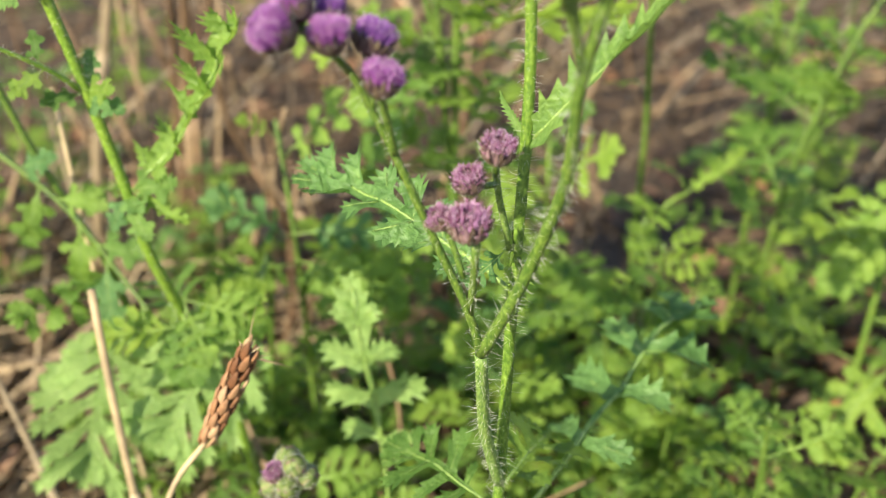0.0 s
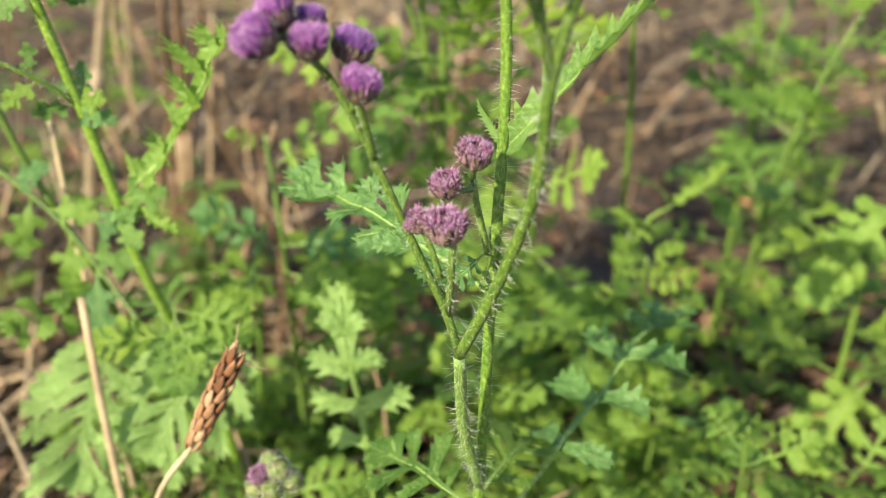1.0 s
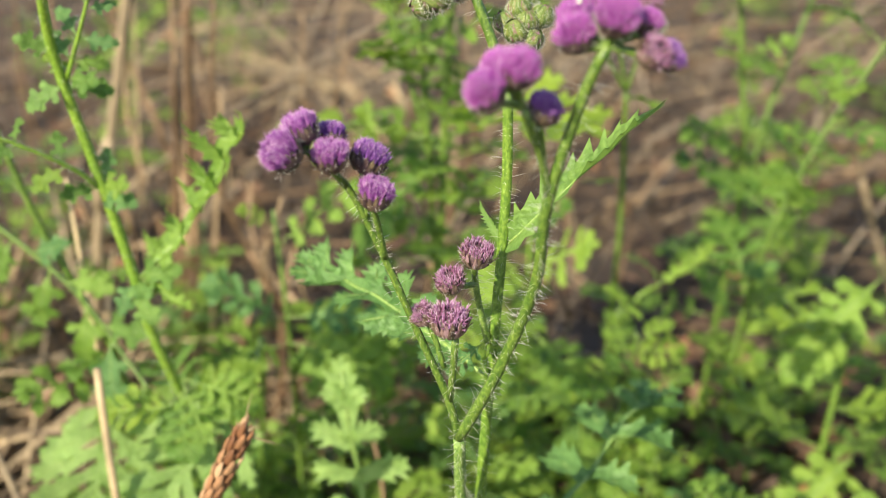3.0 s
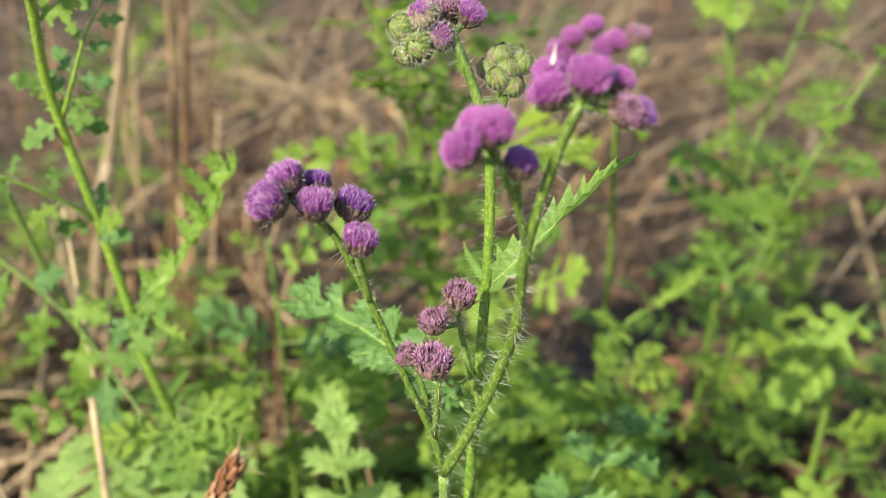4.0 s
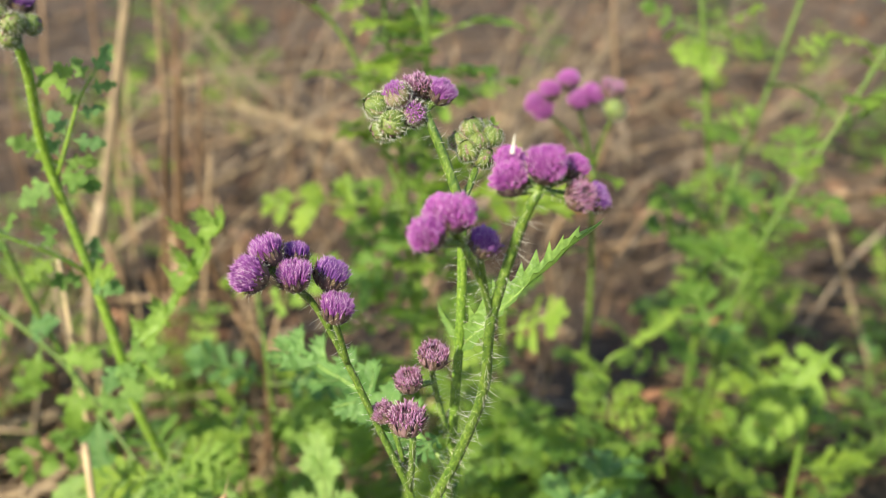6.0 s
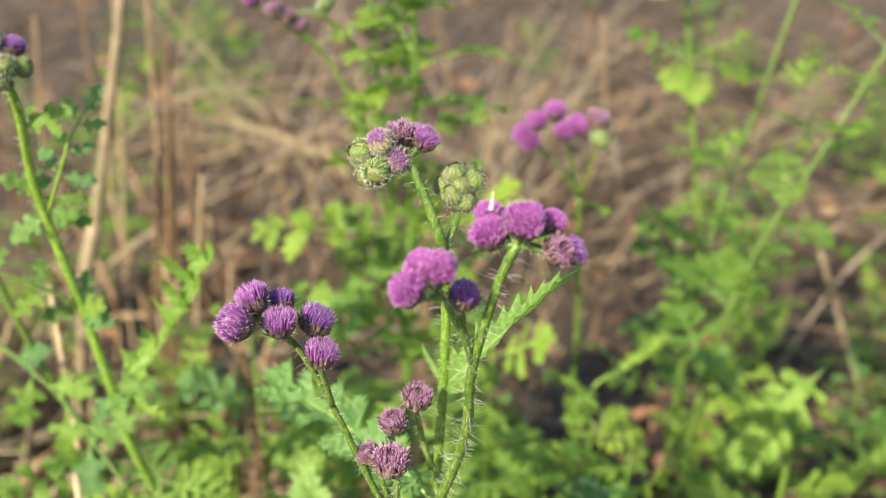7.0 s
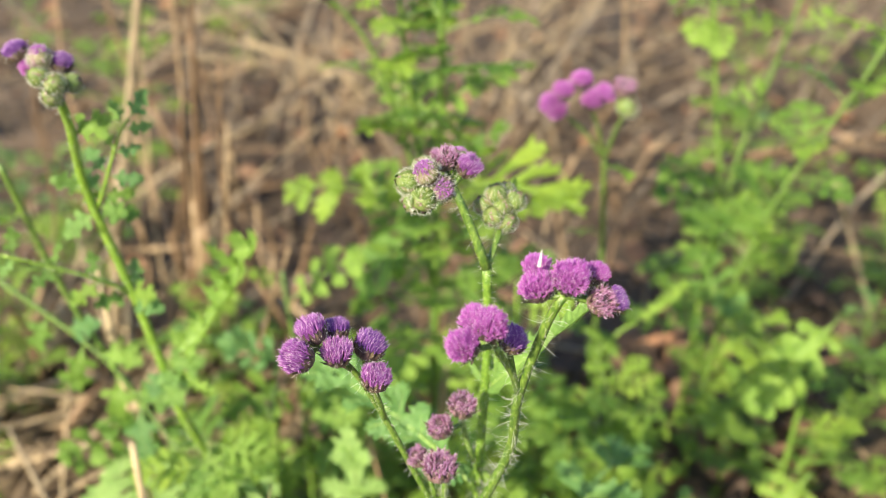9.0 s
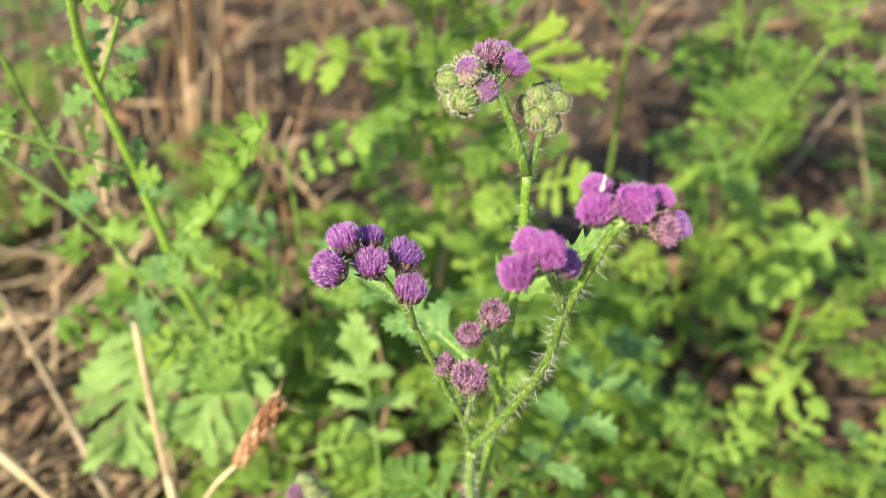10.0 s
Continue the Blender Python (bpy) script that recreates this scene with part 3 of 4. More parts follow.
head(main, (0.0364, 0.1485, 0.3080), (0.4, 0.1, 0.9), 0.0030, "open", CD_END)
head(main, (0.0370, 0.144, 0.3037), (0.45, -0.6, 0.6), 0.0033, "spent", CD_END)
head(main, (0.0405, 0.147, 0.3025), (0.8, 0.0, 0.5), 0.0030, "closed", CD_END)
# the topmost cluster: fading on one side, still green on the other
ET = (0.0078, 0.193, 0.3045)
for c, ax, r, k in (((0.0120, 0.1965, 0.3088), (0.45, -0.2, 0.85), 0.0037, "violet"), ((0.0058, 0.1995, 0.3092), (0.0, -0.2, 1), 0.0036, "spent"),
                    ((0.0012, 0.1925, 0.3088), (-0.4, -0.5, 0.8), 0.0034, "young"), ((0.0051, 0.192, 0.3045), (0.1, -0.8, 0.4), 0.0034, "young"),
                    ((0.0005, 0.190, 0.3025), (-0.3, -0.9, 0.2), 0.0037, "bud"), ((-0.0032, 0.193, 0.3058), (-0.8, -0.4, 0.4), 0.0034, "bud"),
                    ((-0.0018, 0.194, 0.3000), (-0.7, -0.5, -0.2), 0.0033, "bud"), ((0.0092, 0.204, 0.3070), (0.2, 0.6, 0.8), 0.0034, "young"),
                    ((0.0008, 0.199, 0.3065), (-0.5, 0.6, 0.6), 0.0034, "bud")):
    head(main, c, ax, r, k, ET)
FT = (0.0205, 0.200, 0.290)
for c, ax, r, k in (((0.0190, 0.2015, 0.2982), (-0.2, -0.1, 1), 0.0032, "bud"), ((0.0238, 0.201, 0.2965), (0.45, -0.1, 0.95), 0.0032, "bud"),
                    ((0.0182, 0.198, 0.2938), (-0.35, -0.5, 0.85), 0.0033, "bud"), ((0.0218, 0.1985, 0.2920), (0.35, -0.55, 0.8), 0.0032, "bud"),
                    ((0.0160, 0.2015, 0.2950), (-0.6, 0.0, 0.8), 0.0030, "bud"), ((0.0215, 0.205, 0.2972), (0.1, 0.3, 0.95), 0.0030, "bud"),
                    ((0.0206, 0.1995, 0.2958), (0.0, -0.35, 0.95), 0.0030, "bud")):
    head(main, c, ax, r * 0.94, k, FT)

# leaves of that plant
def strap_mesh(name, seed, mat, teeth=6, half=0.085, bend=0.4, fold=0.45, twist=0.0):
    """An undivided narrow leaf with sharp forward teeth."""
    r = random.Random(seed)
    outline = [(0.0, 0.0, 0.35), (0.08, 0.0, 0.8)]
    for k in range(teeth):
        u = 0.14 + 0.74 * k / teeth
        w = math.sin(math.pi * (0.30 + 0.62 * u)) + 0.1
        d = 0.74 / teeth
        outline += [(u, 0.0, 0.70 * w), (u + 0.45 * d, 0.4 * d, r.uniform(1.0, 1.3) * w), (u + 0.65 * d, 0.0, 0.62 * w)]
    outline += [(0.93, 0.0, 0.22), (1.0, 0.0, 0.01)]
    bm = bmesh.new()
    lobe(bm, Vector((0, 0, 0)), Vector((0, 1, 0)), Vector((-1, 0, 0)), 1.0, half, r, outline, 0.0)
    add_tube(bm, [Vector((0, k / 10 * 0.97, -0.003)) for k in range(11)], 0.007, 0.002, 5, 1)
    for v in bm.verts:
        x, y, z = v.co
        z += fold * abs(x) + 0.020 * noise.noise((6 * x, 7 * y, seed)) + 0.012 * math.sin(23 * y) * (1 if x > 0 else -1) * abs(x) * 9
        a = twist * (y - 0.5)
        x, z = x * math.cos(a) - z * math.sin(a), x * math.sin(a) + z * math.cos(a)
        q, b = 1 / bend, bend * y
        v.co = (x, q * math.sin(b) + z * math.sin(b), q * (math.cos(b) - 1) + z * math.cos(b))
    return mesh_of(name, bm, mat, RIB)


lance = strap_mesh("leaf", 61, LEAF_BLUE, 9, 0.076, 0.06, 0.7, 1.5)
BLUE_STRAP = blade("leaf", 67, LEAF_BLUE, 6, 0.18, 0.84, 0.125, 0.40, 0.030, 0.55, 0.14, 0.35, 0.5, 0.0, 1.8, lift=(-0.5, 0.9), crown=False)
leaf_between(main, (0.0175, 0.189, 0.246), (0.0457, 0.1770, 0.2852), (-0.62, -0.30, 0.60), lance, 0.95)
leaf_between(main, (0.0165, 0.190, 0.247), (0.0115, 0.1935, 0.2555), (-0.6, -0.6, 0.3), lance, 1.4)
leaf_between(main, (0.0155, 0.190, 0.208), (-0.0400, 0.236, 0.2300), (-0.2, -0.6, 0.8), BLUE_STRAP, 1.0)
leaf_between(main, (0.0155, 0.189, 0.222), (0.0030, 0.184, 0.212), (0.2, -0.8, 0.4), LEAVES_BLUE[1], 1.0)
leaf_between(main, (0.0150, 0.188, 0.228), (0.0200, 0.182, 0.206), (0.5, -0.8, 0.3), LEAVES_NARROW[2], 1.2)
leaf_between(main, (0.0185, 0.199, 0.288), (0.0255, 0.206, 0.300), (0.5, -0.5, 0.6), LEAVES_NARROW[0], 1.0)
leaf_between(main, (0.0240, 0.205, 0.130), (0.0745, 0.261, 0.1735), (-0.6, -0.5, 0.5), SPARSE[0], 1.3)
for tip, up, me in (((-0.012, 0.160, 0.148), (0, 0, 1), PALE[0]), ((0.045, 0.165, 0.150), (0, 0, 1), PALE[2]), ((0.036, 0.226, 0.162), (0, -0.5, 1), LEAVES[3]),
                    ((-0.018, 0.212, 0.152), (0, -0.4, 1), LEAVES[0]), ((0.016, 0.150, 0.140), (0, 0.2, 1), PALE[0])):
    leaf_between(main, (0.014, 0.188, 0.146), tip, up, me)


# ---- plants by rule: a stem with leaves in a spiral, and heads on top if asked ----
def leafy(plant, points, r0, r1, rng, low=0.0, top=1.0, gap=0.014, size=(0.05, 0.02), hairs=0.0, branch=False, rise=(0.5, 0.9), meshes=None, mat=None):
    path = add_stem(plant, points, r0, r1, "branch" if branch else "stem", mat or STEM, hairs, 0.002, rng, 8)
    run = [0.0]
    for a, b in zip(path, path[1:]):
        run.append(run[-1] + (b - a).length)
    s, az = low * run[-1], rng.uniform(0, 6.28)
    while s < top * run[-1]:
        i = min(max(0, next((k for k, v in enumerate(run) if v >= s), len(run) - 1)), len(path) - 2)
        f = s / run[-1]
        el = rise[0] + (rise[1] - rise[0]) * f + rng.uniform(-0.25, 0.25)
        way = Vector((math.cos(az) * math.cos(el), math.sin(az) * math.cos(el), math.sin(el)))
        ln = (size[0] + (size[1] - size[0]) * f) * rng.uniform(0.75, 1.2)
        leaf_at(plant, path[i], way, (-way.x * 0.5 + rng.uniform(-0.4, 0.4), -way.y * 0.5 + rng.uniform(-0.4, 0.4), 1), ln, rng.choice(meshes or LEAVES), rng.uniform(0.85, 1.15))
        az += 2.4 + rng.uniform(-0.3, 0.3)
        s += gap * rng.uniform(0.7, 1.4)
    return path


rng = random.Random(21)
# hairy plant with a budding top
left = thing("budding_plant", Vector((-0.076, 0.318, 0.0)), "hairy green plant with toothed leaves and a green budding top", "plant")
LTOP = (-0.102, 0.240, 0.308)
add_stem(left, [(-0.076, 0.318, -0.005), (-0.079, 0.298, 0.09), (-0.0865, 0.270, 0.157), (-0.0905, 0.265, 0.178), (-0.0940, 0.264, 0.202), (-0.100, 0.262, 0.235), (-0.106, 0.258, 0.270), (-0.103, 0.247, 0.297), LTOP], 0.0022, 0.0013, "stem", STEM_LIT, 30, 0.0026, rng, 12)
for c, ax, r, k in (((-0.104, 0.238, 0.321), (-0.1, -0.1, 1), 0.0036, "young"), ((-0.099, 0.240, 0.319), (0.4, 0, 1), 0.0034, "closed"), ((-0.100, 0.235, 0.314), (0.3, -0.8, 0.6), 0.0034, "bud"),
                    ((-0.1045, 0.236, 0.316), (-0.4, -0.7, 0.6), 0.0034, "bud"), ((-0.097, 0.239, 0.313), (0.9, -0.1, 0.4), 0.0032, "bud"), ((-0.108, 0.239, 0.318), (-0.8, 0, 0.7), 0.0036, "open"),
                    ((-0.102, 0.236, 0.310), (0.1, -1, 0.1), 0.0032, "bud"), ((-0.111, 0.240, 0.322), (-0.5, 0, 0.9), 0.0038, "closed")):
    head(left, c, ax, r, k, LTOP)
leaf_between(left, (-0.092, 0.264, 0.199), (-0.0455, 0.2755, 0.2425), (-0.5, -0.7, 0.5), LEAVES_NARROW[1], 1.0)
leaf_between(left, (-0.092, 0.264, 0.197), (-0.074, 0.252, 0.196), (0, -0.5, 0.9), LEAVES_NARROW[0], 1.2)


def feather(plant, points, size, n, rng, meshes):
    """A leaf stalk with small toothed leaflets that overlap along both sides."""
    path = add_stem(plant, points, 0.0008, 0.0004, "leaf_stalk", STEM_LIT, 30, 0.0022, rng, 8)
    for k in range(n):
        f = (k + 0.3) / n
        i = min(int(f * len(path)), len(path) - 2)
        d = (path[i + 1] - path[i]).normalized()
        side = d.cross(Vector((0.1, -0.85, 0.5))).normalized()
        for s in (-1, 1):
            way = side * s + d * rng.uniform(0.3, 0.9) + Vector((0, -1, 0.2)) * rng.uniform(-0.5, 0.3)
            leaf_at(plant, path[i] + d * rng.uniform(-0.001, 0.001), way, (rng.uniform(-0.5, 0.5), -0.8, 0.5), size * rng.uniform(0.75, 1.2) * (1 - 0.35 * f), rng.choice(meshes), 1.05)
    leaf_at(plant, path[-1], path[-1] - path[-3], (0, -0.8, 0.5), size * 0.9, meshes[0], 1.2)


feather(left, [(-0.0995, 0.262, 0.2285), (-0.104, 0.257, 0.236), (-0.114, 0.250, 0.245), (-0.130, 0.243, 0.255)], 0.0135, 4, rng, LEAFLETS[::2])
feather(left, [(-0.1045, 0.260, 0.2615), (-0.098, 0.257, 0.276), (-0.093, 0.256, 0.288), (-0.0885, 0.256, 0.295)], 0.0125, 5, rng, LEAFLETS[2:])
for base, tip, k in (((-0.099, 0.262, 0.2285), (-0.088, 0.255, 0.2265), 1), ((-0.099, 0.262, 0.229), (-0.090, 0.254, 0.2335), 0), ((-0.0925, 0.264, 0.196), (-0.096, 0.254, 0.1905), 3),
                     ((-0.0925, 0.264, 0.195), (-0.086, 0.253, 0.1875), 1), ((-0.092, 0.264, 0.197), (-0.078, 0.257, 0.2045), 0), ((-0.092, 0.264, 0.196), (-0.087, 0.252, 0.1985), 3),
                     ((-0.104, 0.260, 0.261), (-0.114, 0.252, 0.257), 1), ((-0.104, 0.260, 0.263), (-0.094, 0.253, 0.265), 0), ((-0.106, 0.258, 0.270), (-0.113, 0.252, 0.277), 1), ((-0.104, 0.250, 0.292), (-0.092, 0.246, 0.300), 2)):
    leaf_between(left, base, tip, (0.1, -0.75, 0.6), LEAFLETS[2 * (k % 2)], 1.25)
for tip, k in (((-0.058, 0.268, 0.150), 0), ((-0.112, 0.262, 0.146), 2), ((-0.060, 0.285, 0.150), 4), ((-0.100, 0.300, 0.155), 5)):
    leaf_between(left, (-0.083, 0.267, 0.148), tip, (0, -0.5, 1), LEAVES[k])
for tip, k in (((-0.074, 0.250, 0.146), 2), ((-0.081, 0.250, 0.134), 5), ((-0.055, 0.262, 0.152), 3)):
    leaf_between(left, (-0.0835, 0.272, 0.155), tip, (-0.1, -0.6, 0.8), LOBED[k])

left_b = thing("leafy_plant", Vector((-0.11, 0.315, 0.0)), "hairy green plant with drooping toothed leaves", "plant", "leafy plants")
leafy(left_b, [(-0.105, 0.32, -0.005), (-0.115, 0.305, 0.13), (-0.125, 0.300, 0.170), (-0.134, 0.298, 0.197), (-0.141, 0.296, 0.225), (-0.148, 0.293, 0.262)], 0.0019, 0.001, rng, 0.55, 1.0, 0.034, (0.034, 0.024), 16, rise=(0.0, 0.5))
add_stem(left_b, [(-0.165, 0.306, 0.206), (-0.128, 0.296, 0.178), (-0.108, 0.286, 0.155), (-0.092, 0.274, 0.140)], 0.0011, 0.0006, "leaf_stalk", STEM, 14, 0.0018, rng, 8)
for base, tip, k in (((-0.134, 0.298, 0.183), (-0.140, 0.292, 0.160), 0), ((-0.121, 0.293, 0.171), (-0.124, 0.284, 0.148), 1), ((-0.112, 0.288, 0.160), (-0.110, 0.274, 0.139), 2), ((-0.100, 0.281, 0.148), (-0.097, 0.268, 0.133), 3),
                     ((-0.128, 0.296, 0.178), (-0.112, 0.286, 0.182), 1), ((-0.116, 0.290, 0.164), (-0.098, 0.282, 0.166), 0), ((-0.146, 0.302, 0.192), (-0.158, 0.296, 0.176), 3), ((-0.140, 0.300, 0.188), (-0.126, 0.290, 0.196), 2)):
    leaf_between(left_b, base, tip, (0.1, -0.8, 0.5), LEAFLETS[k], 1.1)
leaf_between(left_b, (-0.1165, 0.304, 0.140), (-0.136, 0.268, 0.152), (0.0, -0.6, 0.8), SPARSE[2], 1.0)

# the standing leaf and its small plant, with a low head beside it
low = thing("young_plant", Vector((-0.02, 0.25, 0.0)), "young plant with one upright deeply lobed leaf", "plant")
lone = blade("leaf", 301, LEAF_PALE, 3, 0.41, 0.69, 0.160, 0.36, 0.010, 0.28, 0.16, 0.1, 0.0, 0.12, 0.8, point=0.17)
leaf_between(low, (-0.0205, 0.260, 0.064), (-0.0262, 0.2625, 0.1665), (-0.05, -0.85, 0.5), lone, 1.0)
leafy(low, [(-0.018, 0.262, -0.004), (-0.020, 0.261, 0.04), (-0.0205, 0.260, 0.066)], 0.0016, 0.0012, rng, 0.35, 1.0, 0.009, (0.045, 0.035), 10, rise=(0.1, 0.5))
bud_plant = thing("budding_plant", Vector((-0.04, 0.205, 0.0)), "low plant with a tight green and purple bud cluster", "plant")
leafy(bud_plant, [(-0.035, 0.212, -0.004), (-0.040, 0.205, 0.08), (-0.041, 0.202, 0.138)], 0.0014, 0.001, rng, 0.35, 0.85, 0.014, (0.04, 0.025), 20)
for c, ax, r, k in (((-0.0445, 0.200, 0.1465), (-0.5, -0.3, 0.8), 0.0034, "spent"), ((-0.039, 0.200, 0.1485), (0.2, -0.3, 1), 0.0034, "bud"), ((-0.041, 0.197, 0.1435), (0, -0.9, 0.5), 0.0034, "bud"),
                    ((-0.036, 0.2005, 0.1445), (0.8, -0.3, 0.5), 0.0034, "bud"), ((-0.0415, 0.204, 0.1480), (0, 0.3, 1), 0.0034, "bud"), ((-0.046, 0.199, 0.1425), (-0.8, -0.5, 0.2), 0.0032, "bud")):
    head(bud_plant, c, ax, r, k, (-0.041, 0.202, 0.138))

# bright young rosettes low between the stems
for x, y, h, n, size in ((-0.040, 0.268, 0.055, 8, 0.050), (-0.060, 0.288, 0.065, 7, 0.050), (0.004, 0.225, 0.065, 6, 0.042)):
    p = thing("young_plant", Vector((x, y, 0.0)), "bright yellow-green young plant with broad lobed leaves", "plant", "young plants in the bed")
    leafy(p, [(x, y, -0.004), (x + 0.003, y - 0.003, h * 0.5), (x + 0.001, y - 0.005, h)], 0.0016, 0.001, rng, 0.3, 1.0, h * 0.7 / n, (size, size * 0.8), 0, rise=(0.2, 0.7), meshes=[LOBED[0], LOBED[3], LEAFLETS[1]])

# the large pale leaf by the seed spike
pale = thing("leafy_plant", Vector((-0.075, 0.335, 0.0)), "leafy plant with one broad pale feathery leaf", "plant", "leafy plants")
leafy(pale, [(-0.075, 0.335, -0.004), (-0.072, 0.333, 0.06), (-0.066, 0.330, 0.135)], 0.0018, 0.0012, rng, 0.3, 1.0, 0.024, (0.05, 0.04), 0, rise=(0.0, 0.5))
broad = blade("leaf", 303, LEAF_PALE, 6, 0.14, 0.76, 0.42, 0.155, 0.035, 0.5, 0.26, 0.05, 0.25, 0.12, 1.2)
add_stem(pale, [(-0.066, 0.330, 0.134), (-0.064, 0.312, 0.146), (-0.062, 0.282, 0.144)], 0.0010, 0.0008, "leaf_stalk", STEM, 0, 0, rng, 8)
leaf_between(pale, (-0.062, 0.283, 0.1445), (-0.094, 0.247, 0.112), (0.30, -0.70, 0.62), broad, 1.0)
leaf_between(left_b, (-0.115, 0.304, 0.130), (-0.120, 0.250, 0.096), (0.35, -0.70, 0.62), broad, 0.8)

# taller plants behind
mid = thing("leafy_plant", Vector((0.004, 0.395, 0.0)), "bushy green plant with several leafy stems and a few purple heads", "plant", "leafy plants")
leafy(mid, [(0.004, 0.395, -0.005), (0.005, 0.391, 0.147), (0.0055, 0.390, 0.218), (0.007, 0.389, 0.27), (0.004, 0.388, 0.335), (0.002, 0.386, 0.37)], 0.0022, 0.0012, rng, 0.25, 1.0, 0.0068, (0.056, 0.042), 12, meshes=LOBED)
leafy(mid, [(0.0045, 0.392, 0.12), (-0.003, 0.390, 0.218), (-0.009, 0.389, 0.27), (-0.013, 0.388, 0.325)], 0.0018, 0.001, rng, 0.1, 1.0, 0.0095, (0.046, 0.032), 12, True, meshes=LOBED)
mp = leafy(mid, [(-0.002, 0.390, 0.20), (-0.020, 0.390, 0.262), (-0.034, 0.388, 0.287), (-0.048, 0.386, 0.299)], 0.0014, 0.0008, rng, 0.15, 0.85, 0.009, (0.042, 0.028), 12, True, meshes=LOBED)
for c, k in (((-0.060, 0.385, 0.307), "open"), ((-0.051, 0.384, 0.303), "spent"), ((-0.046, 0.386, 0.300), "spent"), ((-0.041, 0.388, 0.296), "spent"), ((-0.030, 0.386, 0.305), "bud")):
    head(mid, c, (-0.3, -0.2, 0.9), 0.004, k, mp[-1])
leaf_between(mid, (0.006, 0.389, 0.208), (0.060, 0.328, 0.234), (0, -0.3, 1), LEAVES[2], 0.8)
leaf_between(mid, (0.004, 0.390, 0.20), (-0.058, 0.372, 0.224), (0, -0.4, 1), SPARSE[1], 0.9)
leaf_between(mid, (0.004, 0.390, 0.19), (-0.040, 0.356, 0.178), (0, -0.4, 1), LEAVES[3], 0.75)

# slender plants between the stems
slim = thing("leafy_plant", Vector((-0.055, 0.350, 0.0)), "slender green plant with long drooping lobed leaves", "plant", "leafy plants")
add_stem(slim, [(-0.055, 0.350, -0.004), (-0.056, 0.342, 0.08), (-0.057, 0.336, 0.142), (-0.062, 0.345, 0.186)], 0.0016, 0.0009, "stem", STEM, 12, 0.002, rng, 8)
for base, tip, me in (((-0.057, 0.335, 0.142), (-0.080, 0.318, 0.170), LEAVES_BLUE[0]), ((-0.057, 0.335, 0.144), (-0.020, 0.322, 0.157), LEAVES_BLUE[1]), ((-0.057, 0.336, 0.130), (-0.083, 0.308, 0.142), LEAVES[0]), ((-0.057, 0.336, 0.132), (-0.036, 0.306, 0.144), LOBED[3]),
                      ((-0.057, 0.337, 0.128), (-0.010, 0.322, 0.133), LEAVES[3]), ((-0.062, 0.344, 0.180), (-0.074, 0.338, 0.190), LOBED[0]), ((-0.062, 0.344, 0.168), (-0.031, 0.334, 0.203), SPARSE[2]), ((-0.056, 0.340, 0.10), (-0.030, 0.310, 0.105), LOBED[1])):
    leaf_between(slim, base, tip, (rng.uniform(-0.2, 0.2), -0.55, 0.8), me, rng.uniform(0.9, 1.1))
slim = thing("leafy_plant", Vector((0.046, 0.378, 0.0)), "young yellow-green plant with broad lobed leaves", "plant", "leafy plants")
add_stem(slim, [(0.046, 0.378, -0.004), (0.044, 0.374, 0.08), (0.043, 0.371, 0.165)], 0.0016, 0.0009, "stem", STEM_LIT, 12, 0.002, rng, 8)
for base, tip, me in (((0.043, 0.371, 0.150), (0.064, 0.348, 0.174), LOBED[0]), ((0.043, 0.371, 0.152), (0.024, 0.345, 0.160), LOBED[3]), ((0.044, 0.372, 0.122), (0.066, 0.338, 0.112), LOBED[3]), ((0.044, 0.373, 0.115), (0.030, 0.336, 0.112), LOBED[0]),
                      ((0.043, 0.371, 0.164), (0.050, 0.352, 0.190), LOBED[2]), ((0.044, 0.374, 0.10), (0.072, 0.350, 0.10), LOBED[4])):
    leaf_between(slim, base, tip, (rng.uniform(-0.2, 0.2), -0.55, 0.8), me, rng.uniform(1.0, 1.25))
slim = thing("leafy_plant", Vector((0.088, 0.372, 0.0)), "slender green plant with one pale curled leaf", "plant", "leafy plants")
add_stem(slim, [(0.088, 0.372, -0.004), (0.086, 0.368, 0.07), (0.083, 0.362, 0.135)], 0.0015, 0.0009, "stem", STEM, 12, 0.002, rng, 8)
for base, tip, me in (((0.084, 0.363, 0.128), (0.082, 0.340, 0.158), LOBED[0]), ((0.085, 0.366, 0.112), (0.110, 0.352, 0.124), LOBED[1]), ((0.085, 0.366, 0.108), (0.066, 0.340, 0.112), LOBED[3]), ((0.086, 0.367, 0.09), (0.104, 0.335, 0.094), LEAVES[4])):
    leaf_between(slim, base, tip, (0, -0.55, 0.8), me, rng.uniform(0.9, 1.15))
add_stem(slim, [(0.084, 0.364, 0.125), (0.092, 0.366, 0.140), (0.101, 0.369, 0.1435)], 0.0008, 0.0007, "leaf_stalk", STEM_LIT, 0, 0, rng, 8)
leaf_between(slim, (0.1005, 0.369, 0.143), (0.125, 0.380, 0.161), (-0.3, -0.7, 0.5), LEAVES_NARROW[0], 1.0)

far = thing("flowering_plant", Vector((0.09, 0.40, 0.0)), "slender green plant topped by loose purple flower heads", "plant")
FT2 = (0.076, 0.362, 0.232)
leafy(far, [(0.092, 0.402, -0.005), (0.086, 0.393, 0.10), (0.083, 0.380, 0.165), FT2], 0.0016, 0.0011, rng, 0.1, 0.98, 0.034, (0.036, 0.02), 12, rise=(0.1, 0.4), mat=STEM)
for e in ((0.056, 0.349, 0.258), (0.066, 0.350, 0.262), (0.080, 0.350, 0.258)):
    add_stem(far, [FT2, Vector(FT2).lerp(Vector(e), 0.5) + Vector((0, 0, 0.002)), e], 0.0009, 0.0007, "branch", STEM, 12, 0.002, rng, 8)
